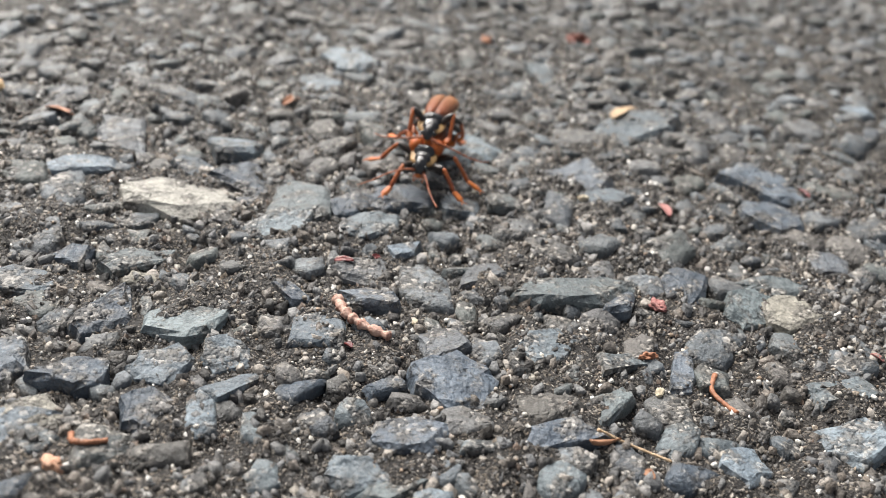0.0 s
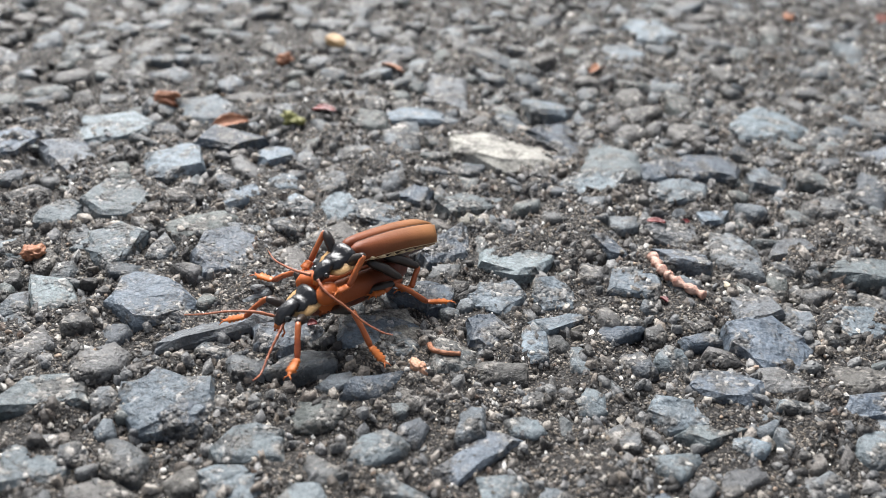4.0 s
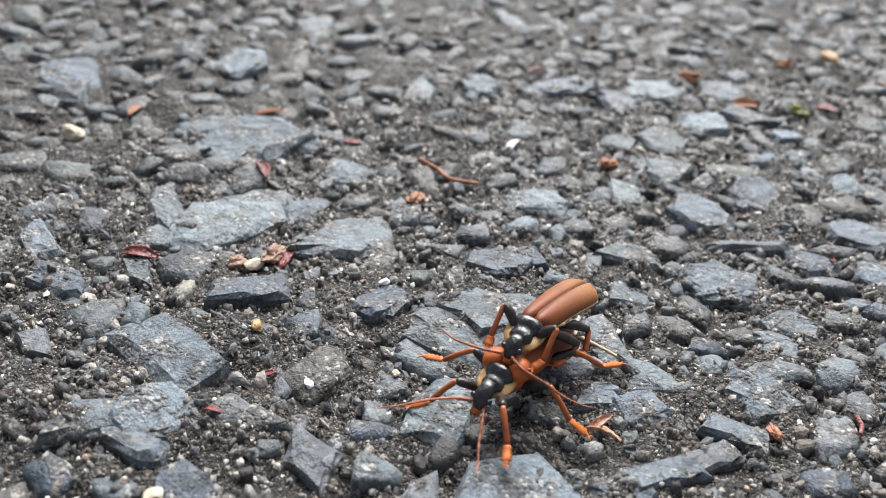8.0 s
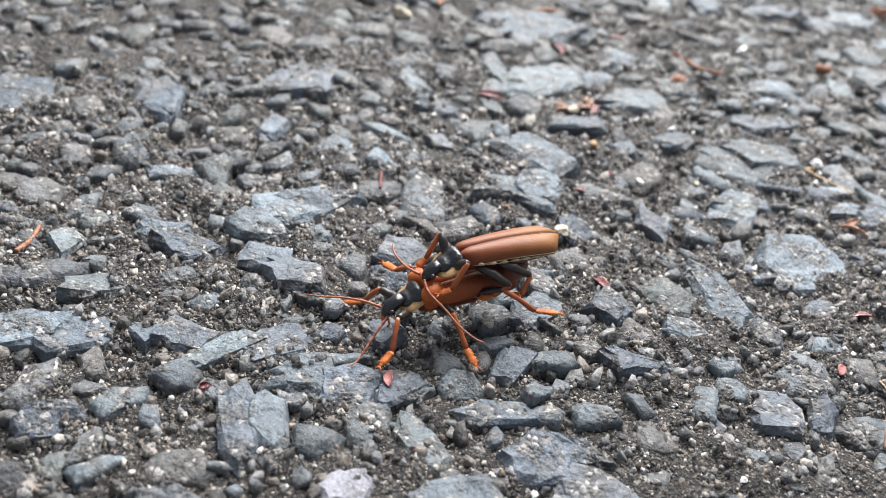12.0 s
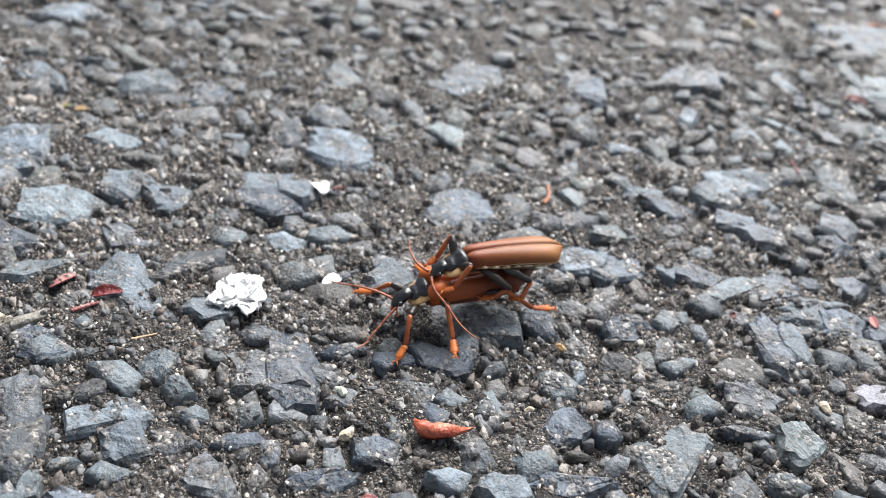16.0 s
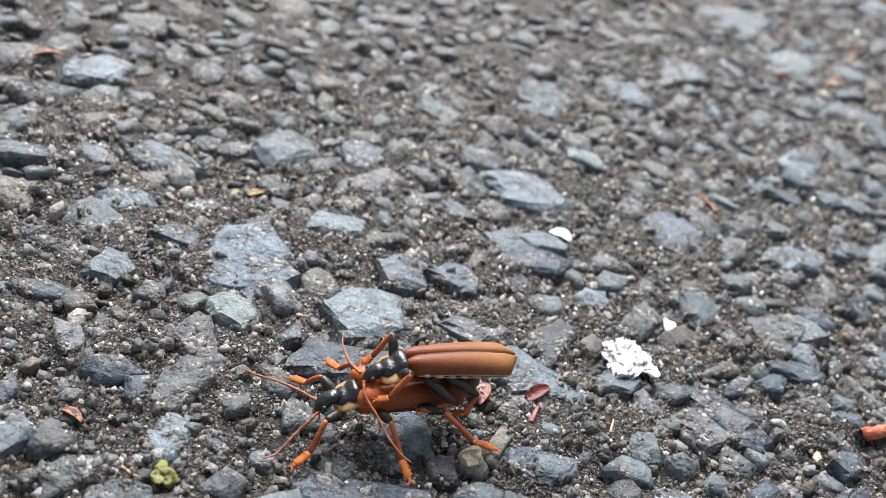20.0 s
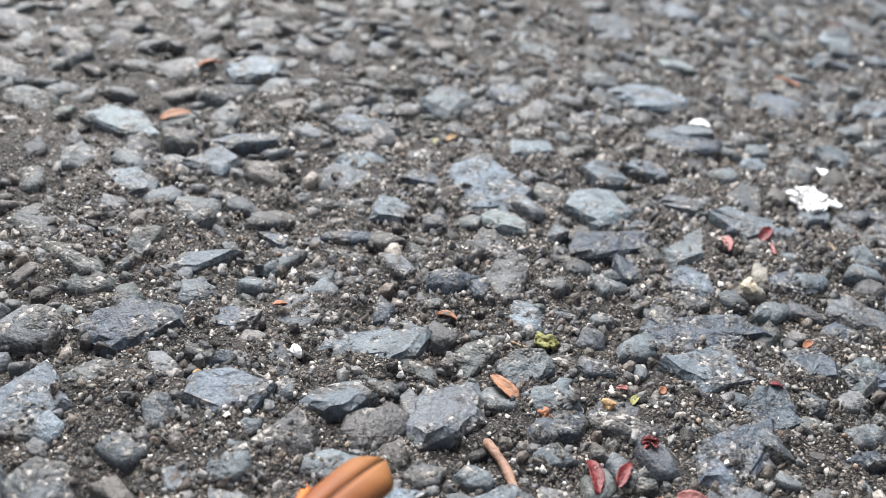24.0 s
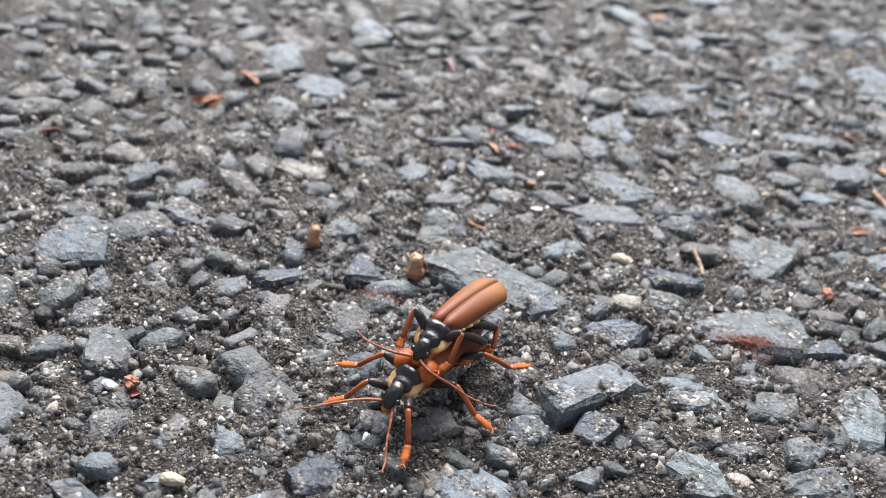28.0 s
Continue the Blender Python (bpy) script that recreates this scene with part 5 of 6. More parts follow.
twig([(2.68, 5.63), (2.61, 5.45), (2.66, 5.25), (2.70, 5.11)], 0.22, "orange", "thin bent orange-tipped stalk on the asphalt")
flake(2.87, 10.96, 7.0, 50, "straw", "pale yellow curved petal on the asphalt", 1.7)
flake(-1.46, 10.39, 3.3, 57, "orange", "small dry orange bud scale on the asphalt")
flake(-3.98, 9.46, 3.4, -18, "orange", "small dry orange bud scale on the asphalt")
scale_clump(2.65, 14.02, 5.2, 9, "red_brown", "reddish-brown clump of bud scales on the asphalt")
flake(2.87, 8.45, 2.9, -86, "pink", "faded pink bud scale on the asphalt")
lump(2.39, 6.51, 1.4, "pink", "faded pink bud fragment on the asphalt")
lump(2.15, 5.75, 1.0, "orange", "crumbly orange bud fragment on the asphalt")
flake(1.86, 4.37, 1.0, -54, "brown", "small dry brown bud scale on the asphalt")
lump(1.13, 13.67, 1.8, "orange", "small orange bud fragment on the asphalt")
lump(2.16, 5.33, 1.0, "cream", "small cream pebble on the asphalt")
lump(0.21, 5.96, 0.7, "cream", "small cream pebble on the asphalt")
flake(-0.31, 5.59, 0.8, -47, "red", "tiny dark red bud scale on the stones")
flake(-0.18, 6.97, 1.0, 34, "red", "tiny dark red bud scale on the stones")
flake(4.11, 5.88, 1.2, -55, "pink", "faded pink bud scale on the asphalt")
lump(1.96, 8.45, 1.1, "cream", "small cream pebble on the asphalt")
flake(4.63, 9.05, 2.1, -83, "red", "dark red bud scale on the asphalt")
loose_stalk = twig([(-3.49, 2.18), (-3.57, 2.19), (-3.60, 2.13), (-3.44, 1.88), (-3.29, 1.63)], 0.2, "straw", "hooked straw-coloured flower stalk on the asphalt")
lump(-4.34, 1.72, 1.3, "white", "angular white pebble on the asphalt")
flake(-6.59, 4.00, 3.3, 95, "white", "small white petal fragment on the asphalt", 0.9)
lump(-5.57, 4.44, 1.7, "orange", "crumbly orange bud fragment on the asphalt")
flake(-5.18, 7.35, 4.1, 43, "orange", "curved dry orange bud scale on the asphalt")
lump(-4.56, 7.59, 2.1, "green", "pale yellow-green bud on the asphalt")
lump(-6.14, 7.63, 2.4, "orange", "crumbly orange bud fragment on the asphalt")
flake(-7.68, 6.11, 3.2, 47, "red", "dark red bud scale on the asphalt")
flake(-4.29, 7.91, 2.9, 2, "red", "dark red bud scale on the asphalt")
flake(-0.46, 6.78, 1.8, -8, "red", "dark red bud scale on the stones")
lump(-5.38, 9.24, 1.8, "orange", "small orange bud fragment on the asphalt")
lump(-0.06, 3.09, 0.9, "orange", "small orange bud fragment on the asphalt")
twig([(-2.08, 2.24), (-2.02, 2.17), (-2.00, 2.08)], 0.2, "pink", "thin pinkish stalk on the asphalt")
flake(-2.97, 4.30, 0.8, 15, "red", "tiny dark red bud scale on the stones")
flake(-8.09, 1.52, 4.2, -31, "red", "glossy dark red bud scale on the asphalt")
lump(-6.98, 0.28, 1.5, "twig", "beige-brown bud fragment on the asphalt")
lump(-6.84, 0.36, 1.5, "cream", "pale beige bud fragment on the asphalt")
lump(-6.81, 0.55, 1.7, "twig", "beige-brown bud fragment on the asphalt")
flake(-6.72, 0.64, 2.5, 108, "red", "dark red bud scale on the asphalt")
flake(-7.68, -0.23, 3.0, 31, "red", "dark red bud scale on the asphalt")
lump(-6.61, 2.28, 2.1, "brown", "round brown seed on the asphalt")
twig([(-7.14, 2.96), (-6.89, 2.99), (-6.64, 2.92), (-6.35, 3.04)], 0.28, "orange", "dry orange twig on the asphalt")
lump(-6.08, -0.26, 1.3, "ochre", "smooth ochre pebble on the asphalt")
lump(-5.33, -0.40, 0.9, "white", "small white pebble on the asphalt")
lump(-10.27, 0.68, 2.6, "cream", "beige pebble on the asphalt")
flake(-5.64, -1.05, 1.3, 23, "red", "small red bud scale on the asphalt")
lump(-2.49, 1.58, 1.1, "orange", "orange bud fragment on the asphalt")
flake(-7.95, 2.75, 2.3, 17, "red", "dark red bud scale on the asphalt")
lump(-5.82, 0.96, 1.0, "white", "small white pebble on the asphalt")
lump(-4.98, 0.18, 0.7, "cream", "small cream pebble on the asphalt")
flake(-5.65, -0.50, 1.0, 63, "red", "small red bud scale on the asphalt")
lump(-5.27, -1.81, 1.4, "cream", "flat beige pebble on the asphalt")
flake(-10.30, 1.51, 2.7, 110, "orange", "small dry orange scale on the asphalt")
flake(-9.10, 2.54, 3.6, 48, "orange", "dry orange scale on the asphalt")
lump(-4.99, 10.05, 2.6, "ochre", "ochre pebble on the asphalt")
twig([(-2.21, -1.12), (-2.08, -1.54), (-1.93, -1.98)], 0.40, "twig", "straight dry light brown stick lying on the stones", 0.05)
twig([(-2.29, -1.32), (-2.20, -1.38), (-2.13, -1.45)], 0.1, "straw", "thin pale splinter beside the stick")
curled_petal(-3.52, 0.66, 2.5, 38, "curled pale orange petal folded in two on the asphalt")
twig([(-7.14, -2.47), (-6.88, -2.71)], 0.2, "red", "thin dark red stalk on the asphalt")
flake(-4.81, -4.41, 1.9, 132, "pink", "pink and white bud scale on the asphalt")
flake(-5.62, -5.51, 0.8, 78, "red", "small red bud scale on the asphalt")
flake(-2.74, -0.64, 1.8, 41, "red", "red bud scale on the asphalt")
flake(-2.56, -1.40, 1.6, 99, "pink", "faded pink bud scale on the asphalt")
lump(-4.77, -3.36, 0.8, "cream", "small yellowish pebble on the asphalt")
petal(-9.37, -7.82, 2.7, "white", "small white petal fragment on the asphalt")
flake(-9.32, -7.61, 1.5, 73, "red", "dark red bud scale beside a white petal")
twig([(-7.93, -5.88), (-8.03, -5.71), (-8.22, -5.55)], 0.25, "orange", "thin dry orange stalk on the asphalt")
lump(-4.39, -5.88, 1.1, "cream", "cream pebble on the asphalt")
lump(-5.75, -7.96, 0.7, "cream", "small cream pebble on the asphalt")
lump(-6.19, -7.20, 0.8, "ochre", "small ochre pebble on the asphalt")
flake(-4.53, -2.14, 2.4, -18, "red", "dark red stalk on the asphalt")
lump(-2.72, -3.94, 0.9, "white", "small white pebble on the asphalt")
roll(-5.89, -8.73, 4.7, 48, "rust", "rolled orange-red bud scale on the asphalt", 0.5)
flake(-8.75, -10.32, 2.7, 58, "red", "dark red bud scale on the asphalt")
flake(-8.49, -11.92, 1.3, 44, "orange", "small orange bud scale on the asphalt")
flake(-5.67, -9.55, 1.3, 46, "pink", "faded pink bud scale on the asphalt")
lump(-6.74, -9.14, 1.0, "lichen", "pale greenish-white pebble on the asphalt")
lump(-6.34, -9.33, 1.3, "cream", "cream pebble on the asphalt")
flake(-12.25, -9.39, 1.6, 56, "ochre", "dry yellowish scale on the asphalt")
flower(-8.18, -9.35, 6.4, "white", "crumpled white flower remnant on the asphalt")
petal(-7.97, -8.51, 2.0, "white", "oval white petal on the asphalt")
twig([(-8.69, -10.65), (-8.70, -10.49), (-8.70, -10.38)], 0.2, "pink", "thin pink stalk piece on the stones")
lump(-10.73, -12.69, 1.6, "green", "yellow-green bud on the asphalt")
flake(-10.96, -13.31, 3.1, 139, "brown", "dry brown leaf piece on the asphalt")
scale_clump(-9.85, -13.62, 2.0, 6, "red", "dark red clump of bud scales on the asphalt")
flake(-10.03, -13.07, 1.7, -2, "pink", "pink bud scale on the asphalt")
flake(-9.95, -13.15, 1.3, 64, "green", "pale yellow scale on the asphalt")
flake(-9.52, -14.03, 2.2, -7, "pink", "pinkish red bud scale on the asphalt")
flake(-11.58, -12.65, 1.9, -6, "brown", "dry brown scale on the asphalt")
flake(-12.39, -9.53, 1.6, 94, "green", "mossy yellow-green scale on the asphalt")
lump(-10.62, -13.51, 1.0, "orange", "small orange bud fragment on the asphalt")
flake(-9.75, -13.01, 0.8, 67, "orange", "small orange bud scale on the asphalt")
twig([(-8.08, -10.36), (-8.09, -10.14)], 0.1, "straw", "thin pale straw on the stones")
lump(-8.98, -11.26, 1.8, "cream", "pale cream pebble on the asphalt")
flake(-9.16, -10.58, 2.5, -83, "pink", "pink bud scale on the asphalt")
twig([(-11.00, -12.81), (-10.90, -12.80), (-10.84, -12.77)], 0.12, "straw", "pale stem of a green bud")
lump(-12.60, -13.50, 1.3, "white", "elongated white pebble on the asphalt")
flake(-12.95, -12.96, 1.2, 31, "orange", "small orange bud scale on the asphalt")
lump(-10.16, -13.30, 1.0, "ochre", "yellow bud fragment on the asphalt")
lump(-13.22, -13.95, 0.6, "ochre", "small ochre pebble on the asphalt")
flake(-8.88, -12.75, 1.0, -2, "red", "red bud scale on the asphalt")
flake(-15.48, -8.85, 3.5, 56, "orange", "dry orange scale on the asphalt")
flake(-15.28, -10.20, 3.5, 35, "brown", "dry brown scale on the asphalt")
twig([(-11.01, -13.90), (-10.82, -14.12), (-10.65, -14.49), (-10.57, -14.83), (-10.61, -15.19), (-10.67, -15.32)], 0.36, "twig", "curved pinkish-brown leaf stalk lying on the stones")
flake(-10.95, -15.15, 2.5, 39, "orange", "dry orange scale on the asphalt")
flower(-9.73, -14.31, 4.2, "brown", "crumpled dry orange-brown petals on the asphalt", "crumbly orange middle")
flake(-10.22, -14.01, 3.1, -78, "red", "glossy dark red bud scale on the asphalt")
flake(-9.99, -13.94, 2.6, 69, "red", "glossy dark red bud scale on the asphalt")
twig([(-14.45, -17.81), (-14.33, -17.82), (-14.21, -17.81)], 0.25, "orange", "short orange stalk on the asphalt")
lump(-14.30, -16.68, 1.2, "ochre", "orange-yellow bud fragment on the asphalt")
flake(-15.04, -16.32, 2.7, -30, "brown", "dry reddish-brown scale on the asphalt")
scale_clump(-14.88, -16.10, 2.4, 7, "red_brown", "reddish-brown clump of bud scales on the asphalt")
lump(-10.45, -14.84, 1.4, "cream", "pale yellowish bud on the asphalt")
lump(-9.11, -14.62, 1.2, "green", "bright green bud on the asphalt")
flake(-15.25, -15.98, 1.6, -24, "red", "dark red bud scale on the asphalt")
lump(-12.82, -17.50, 1.7, "cream", "cream pebble on the asphalt")
lump(-12.05, -15.09, 1.1, "cream", "small cream pebble on the asphalt")
lump(-10.97, -16.55, 1.3, "orange", "small orange bud fragment on the asphalt")
lump(-14.30, -16.46, 0.9, "white", "small white pebble on the asphalt")
lump(-13.98, -17.17, 0.9, "white", "small white pebble on the asphalt")
flake(-16.82, -14.52, 2.9, -25, "red", "dark red bud scale on the asphalt")
bud_stub(-14.36, -18.95, 1.9, 20, "upright dry bud with a frayed pale tip between the stones")
bud_stub(-15.39, -19.22, 1.6, 140, "short dry orange bud standing between the stones")
fibres(-11.40, -17.86, 5.0, 1.3, 24, 300, "matted dark red fibres on the edge of a stone")
fibres(-14.42, -19.42, 4.0, 1.4, 20, 70, "scattered dark red fibres between the stones")
lump(-15.27, -21.58, 1.2, "orange", "orange bud fragment on the asphalt")
flake(-15.17, -21.64, 0.8, 66, "red", "orange-red bud scale on the asphalt")
lump(-15.40, -21.68, 1.1, "white", "white pebble on the asphalt")
twig([(-12.33, -16.79), (-12.19, -16.91), (-12.11, -17.03)], 0.25, "straw", "pale straw piece on the asphalt")
flake(-19.07, -19.41, 2.2, 51, "red", "dark red bud scale on the asphalt")
scale_clump(-18.28, -17.69, 4.4, 9, "orange", "brown clump of dry scales on the asphalt")
flake(-18.44, -16.93, 4.7, -9, "orange", "dry orange scale on the asphalt")
lump(-14.31, -22.07, 1.3, "cream", "cream pebble on the asphalt")

# ---- the two beetles; lengths in millimetres, x ahead, y to the beetle's left, z up ----
def wing_case(side, start, end, z0, z1, half, drop, bulge):
    """One of the two wing cases: a curved shell from the shoulder to the rounded tip."""
    rows, across = 20, 14
    outer = []
    for i in range(rows + 1):
        u = i / rows
        x = start + (end - start) * u
        width = half * (0.80 + 0.28 * min(1, u * 1.6) ** 0.8) * (1 - max(0, (u - 0.8) / 0.2) ** 2.4 * 0.72)
        width *= 1 - max(0, (0.09 - u) / 0.09) ** 2 * 0.3
        zt = z0 + (z1 - z0) * u + 0.30 * math.sin(math.pi * u) - 0.25 * max(0, (u - 0.85) / 0.15) ** 2 - 0.35 * max(0, (0.08 - u) / 0.08) ** 2
        back = 0.9 * max(0, (u - 0.9) / 0.1)
        row = []
        for j in range(across + 1):
            s = j / across
            y = 0.03 + 0.16 * max(0, u - 0.55) + width * math.sin(s * math.pi / 2 * 1.02)
            z = zt - drop * (1 - math.cos(s * math.pi / 2)) ** 1.3 - 0.15 * (1 - min(1, s * 7)) ** 1.5 + bulge * math.sin(min(1, s * 1.5) * math.pi) * max(0, 1 - 2.2 * u)
            row.append(mm(x + back * 0.5 * s * s + 0.55 * max(0, 1 - 6 * u) * (math.sin(math.pi * min(1, 0.15 + 0.85 * s)) - 0.45), side * y, z))
        outer.append(row)
    bm = bmesh.new()
    top = [[bm.verts.new(p) for p in row] for row in outer]
    low = [[bm.verts.new(p - mm(0, side * 0.02, 0.13)) for p in row] for row in outer]
    flip = side > 0

    def face(*v):
        bm.faces.new(v if flip else v[::-1])

    for i in range(rows):
        for j in range(across):
            face(top[i][j], top[i][j + 1], top[i + 1][j + 1], top[i + 1][j])
            face(low[i][j], low[i + 1][j], low[i + 1][j + 1], low[i][j + 1])
    for i in range(rows):
        face(top[i][0], top[i + 1][0], low[i + 1][0], low[i][0])
        face(top[i][across], low[i][across], low[i + 1][across], top[i + 1][across])
    for j in range(across):
        face(top[0][j], low[0][j], low[0][j + 1], top[0][j + 1])
        face(top[rows][j], top[rows][j + 1], low[rows][j + 1], low[rows][j])
    return smooth(bm), outer


def leg_parts(thing, hip, knee, ankle, toe, dark, name):
    """Femur at its hip, with the shin and the jointed foot below it."""
    hip, knee, ankle, toe = (Vector(p) for p in (hip, knee, ankle, toe))
    k, a, t = knee - hip, ankle - hip, toe - hip
    mid = k * 0.5 + Vector((0, 0, 0.12))
    femur = part(name, tube([MM * p for p in (Vector((0, 0, 0)), k * 0.18, mid, k * 0.85, k * 0.97, k * 1.02)], [0.00024, 0.00034, 0.0004, 0.00033, 0.00025, 0.00011], 9), dark, thing)
    femur.location = hip * MM
    bow = (k + a) / 2 + Vector((0, 0, 0.1))
    shin = part("shin", tube([MM * p for p in (k, k * 0.9 + a * 0.1, bow, k * 0.12 + a * 0.88, a)], [0.00016, 0.00023, 0.00021, 0.00024, 0.0002], 8), SHIN, femur, "red-brown shin")
    bm = bmesh.new()
    away = t - a
    joints = [(0.0, 0.2), (0.06, 0.25), (0.19, 0.39), (0.23, 0.25), (0.38, 0.41), (0.42, 0.26), (0.56, 0.44), (0.61, 0.28), (0.74, 0.45), (0.80, 0.24), (0.88, 0.17), (0.97, 0.14)]
    tube([MM * (a + away * u) for u, _ in joints], [r * MM for _, r in joints], 8, bm, 0.5)
    end = a + away * 0.95
    side = away.cross(Vector((0, 0, 1))).normalized()
    for s in (-1, 1):
        tube([MM * end, MM * (end + away.normalized() * 0.28 + side * s * 0.22), MM * (end + away.normalized() * 0.42 + side * s * 0.3 - Vector((0, 0, 0.12)))], [0.00007, 0.00005, 0.00001], 5, bm)
    part("foot", bm, ORANGE, femur, "orange lobed foot")
    return femur


def antenna_part(thing, base, controls, name="antenna"):
    base = Vector(base)
    pts = curve_points([(Vector(c) - base) * 0.82 for c in controls], 45)
    radii = []
    for i in range(45):
        u = i / 44
        radii.append((0.00013 - 0.00008 * u) * (1.0 + 0.16 * math.cos(2 * math.pi * u * 11)))
    ob = part(name, tube([MM * p for p in pts], radii, 7), ANTENNA, thing)
    ob.location = base * MM
    return ob


def head_parts(thing, x, z, size, dip, long=1.0, muzzle=1.0):
    """Head with eyes, jaws and feelers' sockets; dip: degrees that the face looks down."""
    turn = Matrix.Rotation(radians(dip), 4, "Y")
    place = Matrix.Translation(mm(x, 0, z)) @ turn
    s = size

    def moved(bm):
        bmesh.ops.transform(bm, matrix=place, verts=bm.verts)
        return bm

    f = s * muzzle
    stations = [(-1.0 * s * long, -0.05, 0.55 * s, 0.42 * s), (-0.6 * s * long, 0.02, 0.66 * s, 0.52 * s), (-0.1 * s, 0.05, 0.78 * s, 0.56 * s), (0.35 * s, 0.0, 0.66 * s, 0.50 * s), (0.75 * s, -0.08, 0.50 * s, 0.38 * s), (1.05 * s, -0.14, 0.28 * s, 0.2 * s)]
    head = part("head", moved(body_loft(stations, 14)), BLACK, thing, "glossy black head with an orange face")
    face = [(0.30 * s, -0.2, 0.5 * f, 0.34 * f), (0.62 * s, -0.18, 0.60 * f, 0.46 * f), (0.95 * s, -0.2, 0.52 * f, 0.42 * f), (1.22 * s, -0.26, 0.36 * f, 0.28 * f), (1.38 * s, -0.3, 0.16 * f, 0.13 * f)]
    part("face", moved(body_loft(face, 12)), ORANGE, head, "orange face and mouthparts")
    for side in (-1, 1):
        bm = bmesh.new()
        bmesh.ops.create_uvsphere(bm, u_segments=12, v_segments=8, radius=0.30 * s * MM)
        bmesh.ops.translate(bm, verts=bm.verts, vec=mm(0.12 * s, side * 0.72 * s, 0.08 * s))
        part("eye", moved(smooth(bm)), EYE, head, "bulging black eye")
        jaw = tube([mm(1.0 * s, side * 0.22 * s, -0.3), mm(1.3 * s, side * 0.3 * s, -0.42), mm(1.5 * s, side * 0.08 * s, -0.5)], [0.00011, 0.00009, 0.00003], 6)
        part("jaw", moved(jaw), RED_ORANGE, head)
        palp = tube([mm(0.85 * s, side * 0.4 * s, -0.35), mm(1.15 * s, side * 0.62 * s, -0.75), mm(1.5 * s, side * 0.5 * s, -0.95)], [0.00007, 0.00008, 0.0001], 6)
        part("palp", moved(palp), RED_ORANGE, head)
    return head


def neck_shield(thing, x0, x1, z, half, slope):
    """Black shield behind the head, with a straw-yellow margin round it."""
    long = x1 - x0
    stations = []
    for u, w, h in ((0.0, 0.46, 0.2), (0.06, 0.74, 0.5), (0.18, 0.88, 0.74), (0.33, 0.88, 0.76), (0.46, 0.72, 0.56), (0.55, 0.60, 0.44), (0.66, 0.66, 0.52), (0.8, 0.66, 0.48), (0.93, 0.48, 0.34), (1.0, 0.3, 0.18)):
        stations.append((x0 + u * long, z - slope * u * long, half * w * 0.97, h))
    shield = part("pronotum", body_loft(stations, 18, 2.2), BLACK, thing, "glossy black shield with a straw-yellow margin")
    flange = []
    for u, w, h in ((-0.06, 0.62, 0.14), (0.0, 0.9, 0.26), (0.15, 1.03, 0.34), (0.4, 1.06, 0.38), (0.7, 1.0, 0.36), (0.92, 0.8, 0.28), (1.06, 0.45, 0.15)):
        flange.append((x0 + u * long, z - 0.27 - slope * u * long, half * w * 1.02, h))
    part("margin", body_loft(flange, 18, 2.0), YELLOW, shield, "straw-yellow margin")
    return shield


def wing_pair(thing, start, end, z0, z1, half, drop, bulge, material, rim_material, rim_label, label, shoulder=None):
    for side in (-1, 1):
        bm, outer = wing_case(side, start, end, z0, z1, half, drop, bulge)
        case = part("wing_case", bm, material, thing, label)
        rim = [row[-1] for row in outer[1:-1]]
        part("rim", tube(rim, [0.00004] * len(rim), 6), rim_material, case, rim_label)
        if shoulder:
            bm = bmesh.new()
            bmesh.ops.create_uvsphere(bm, u_segments=16, v_segments=10, radius=MM)
            bmesh.ops.scale(bm, vec=shoulder, verts=bm.verts)
            bmesh.ops.transform(bm, matrix=Matrix.Translation(mm(start - 0.72 * shoulder[0], side * 0.68 * half, z0 + 0.12)) @ Matrix.Rotation(side * 0.3, 4, "Z"), verts=bm.verts)
            part("shoulder", smooth(bm), material, case, "rounded orange shoulder")
    seam = [outer[i][0] for i in range(1, len(outer) - 1)]
    seam = [Vector((p.x, 0, p.z - 0.00004)) for p in seam]
    part("seam", tube(seam, [0.00006] * len(seam), 6), SUTURE, thing, "dark seam between the wing cases")


def belly(thing, stations, material):
    return part("abdomen", body_loft(stations, 16), material, thing, "soft dark red-brown abdomen")


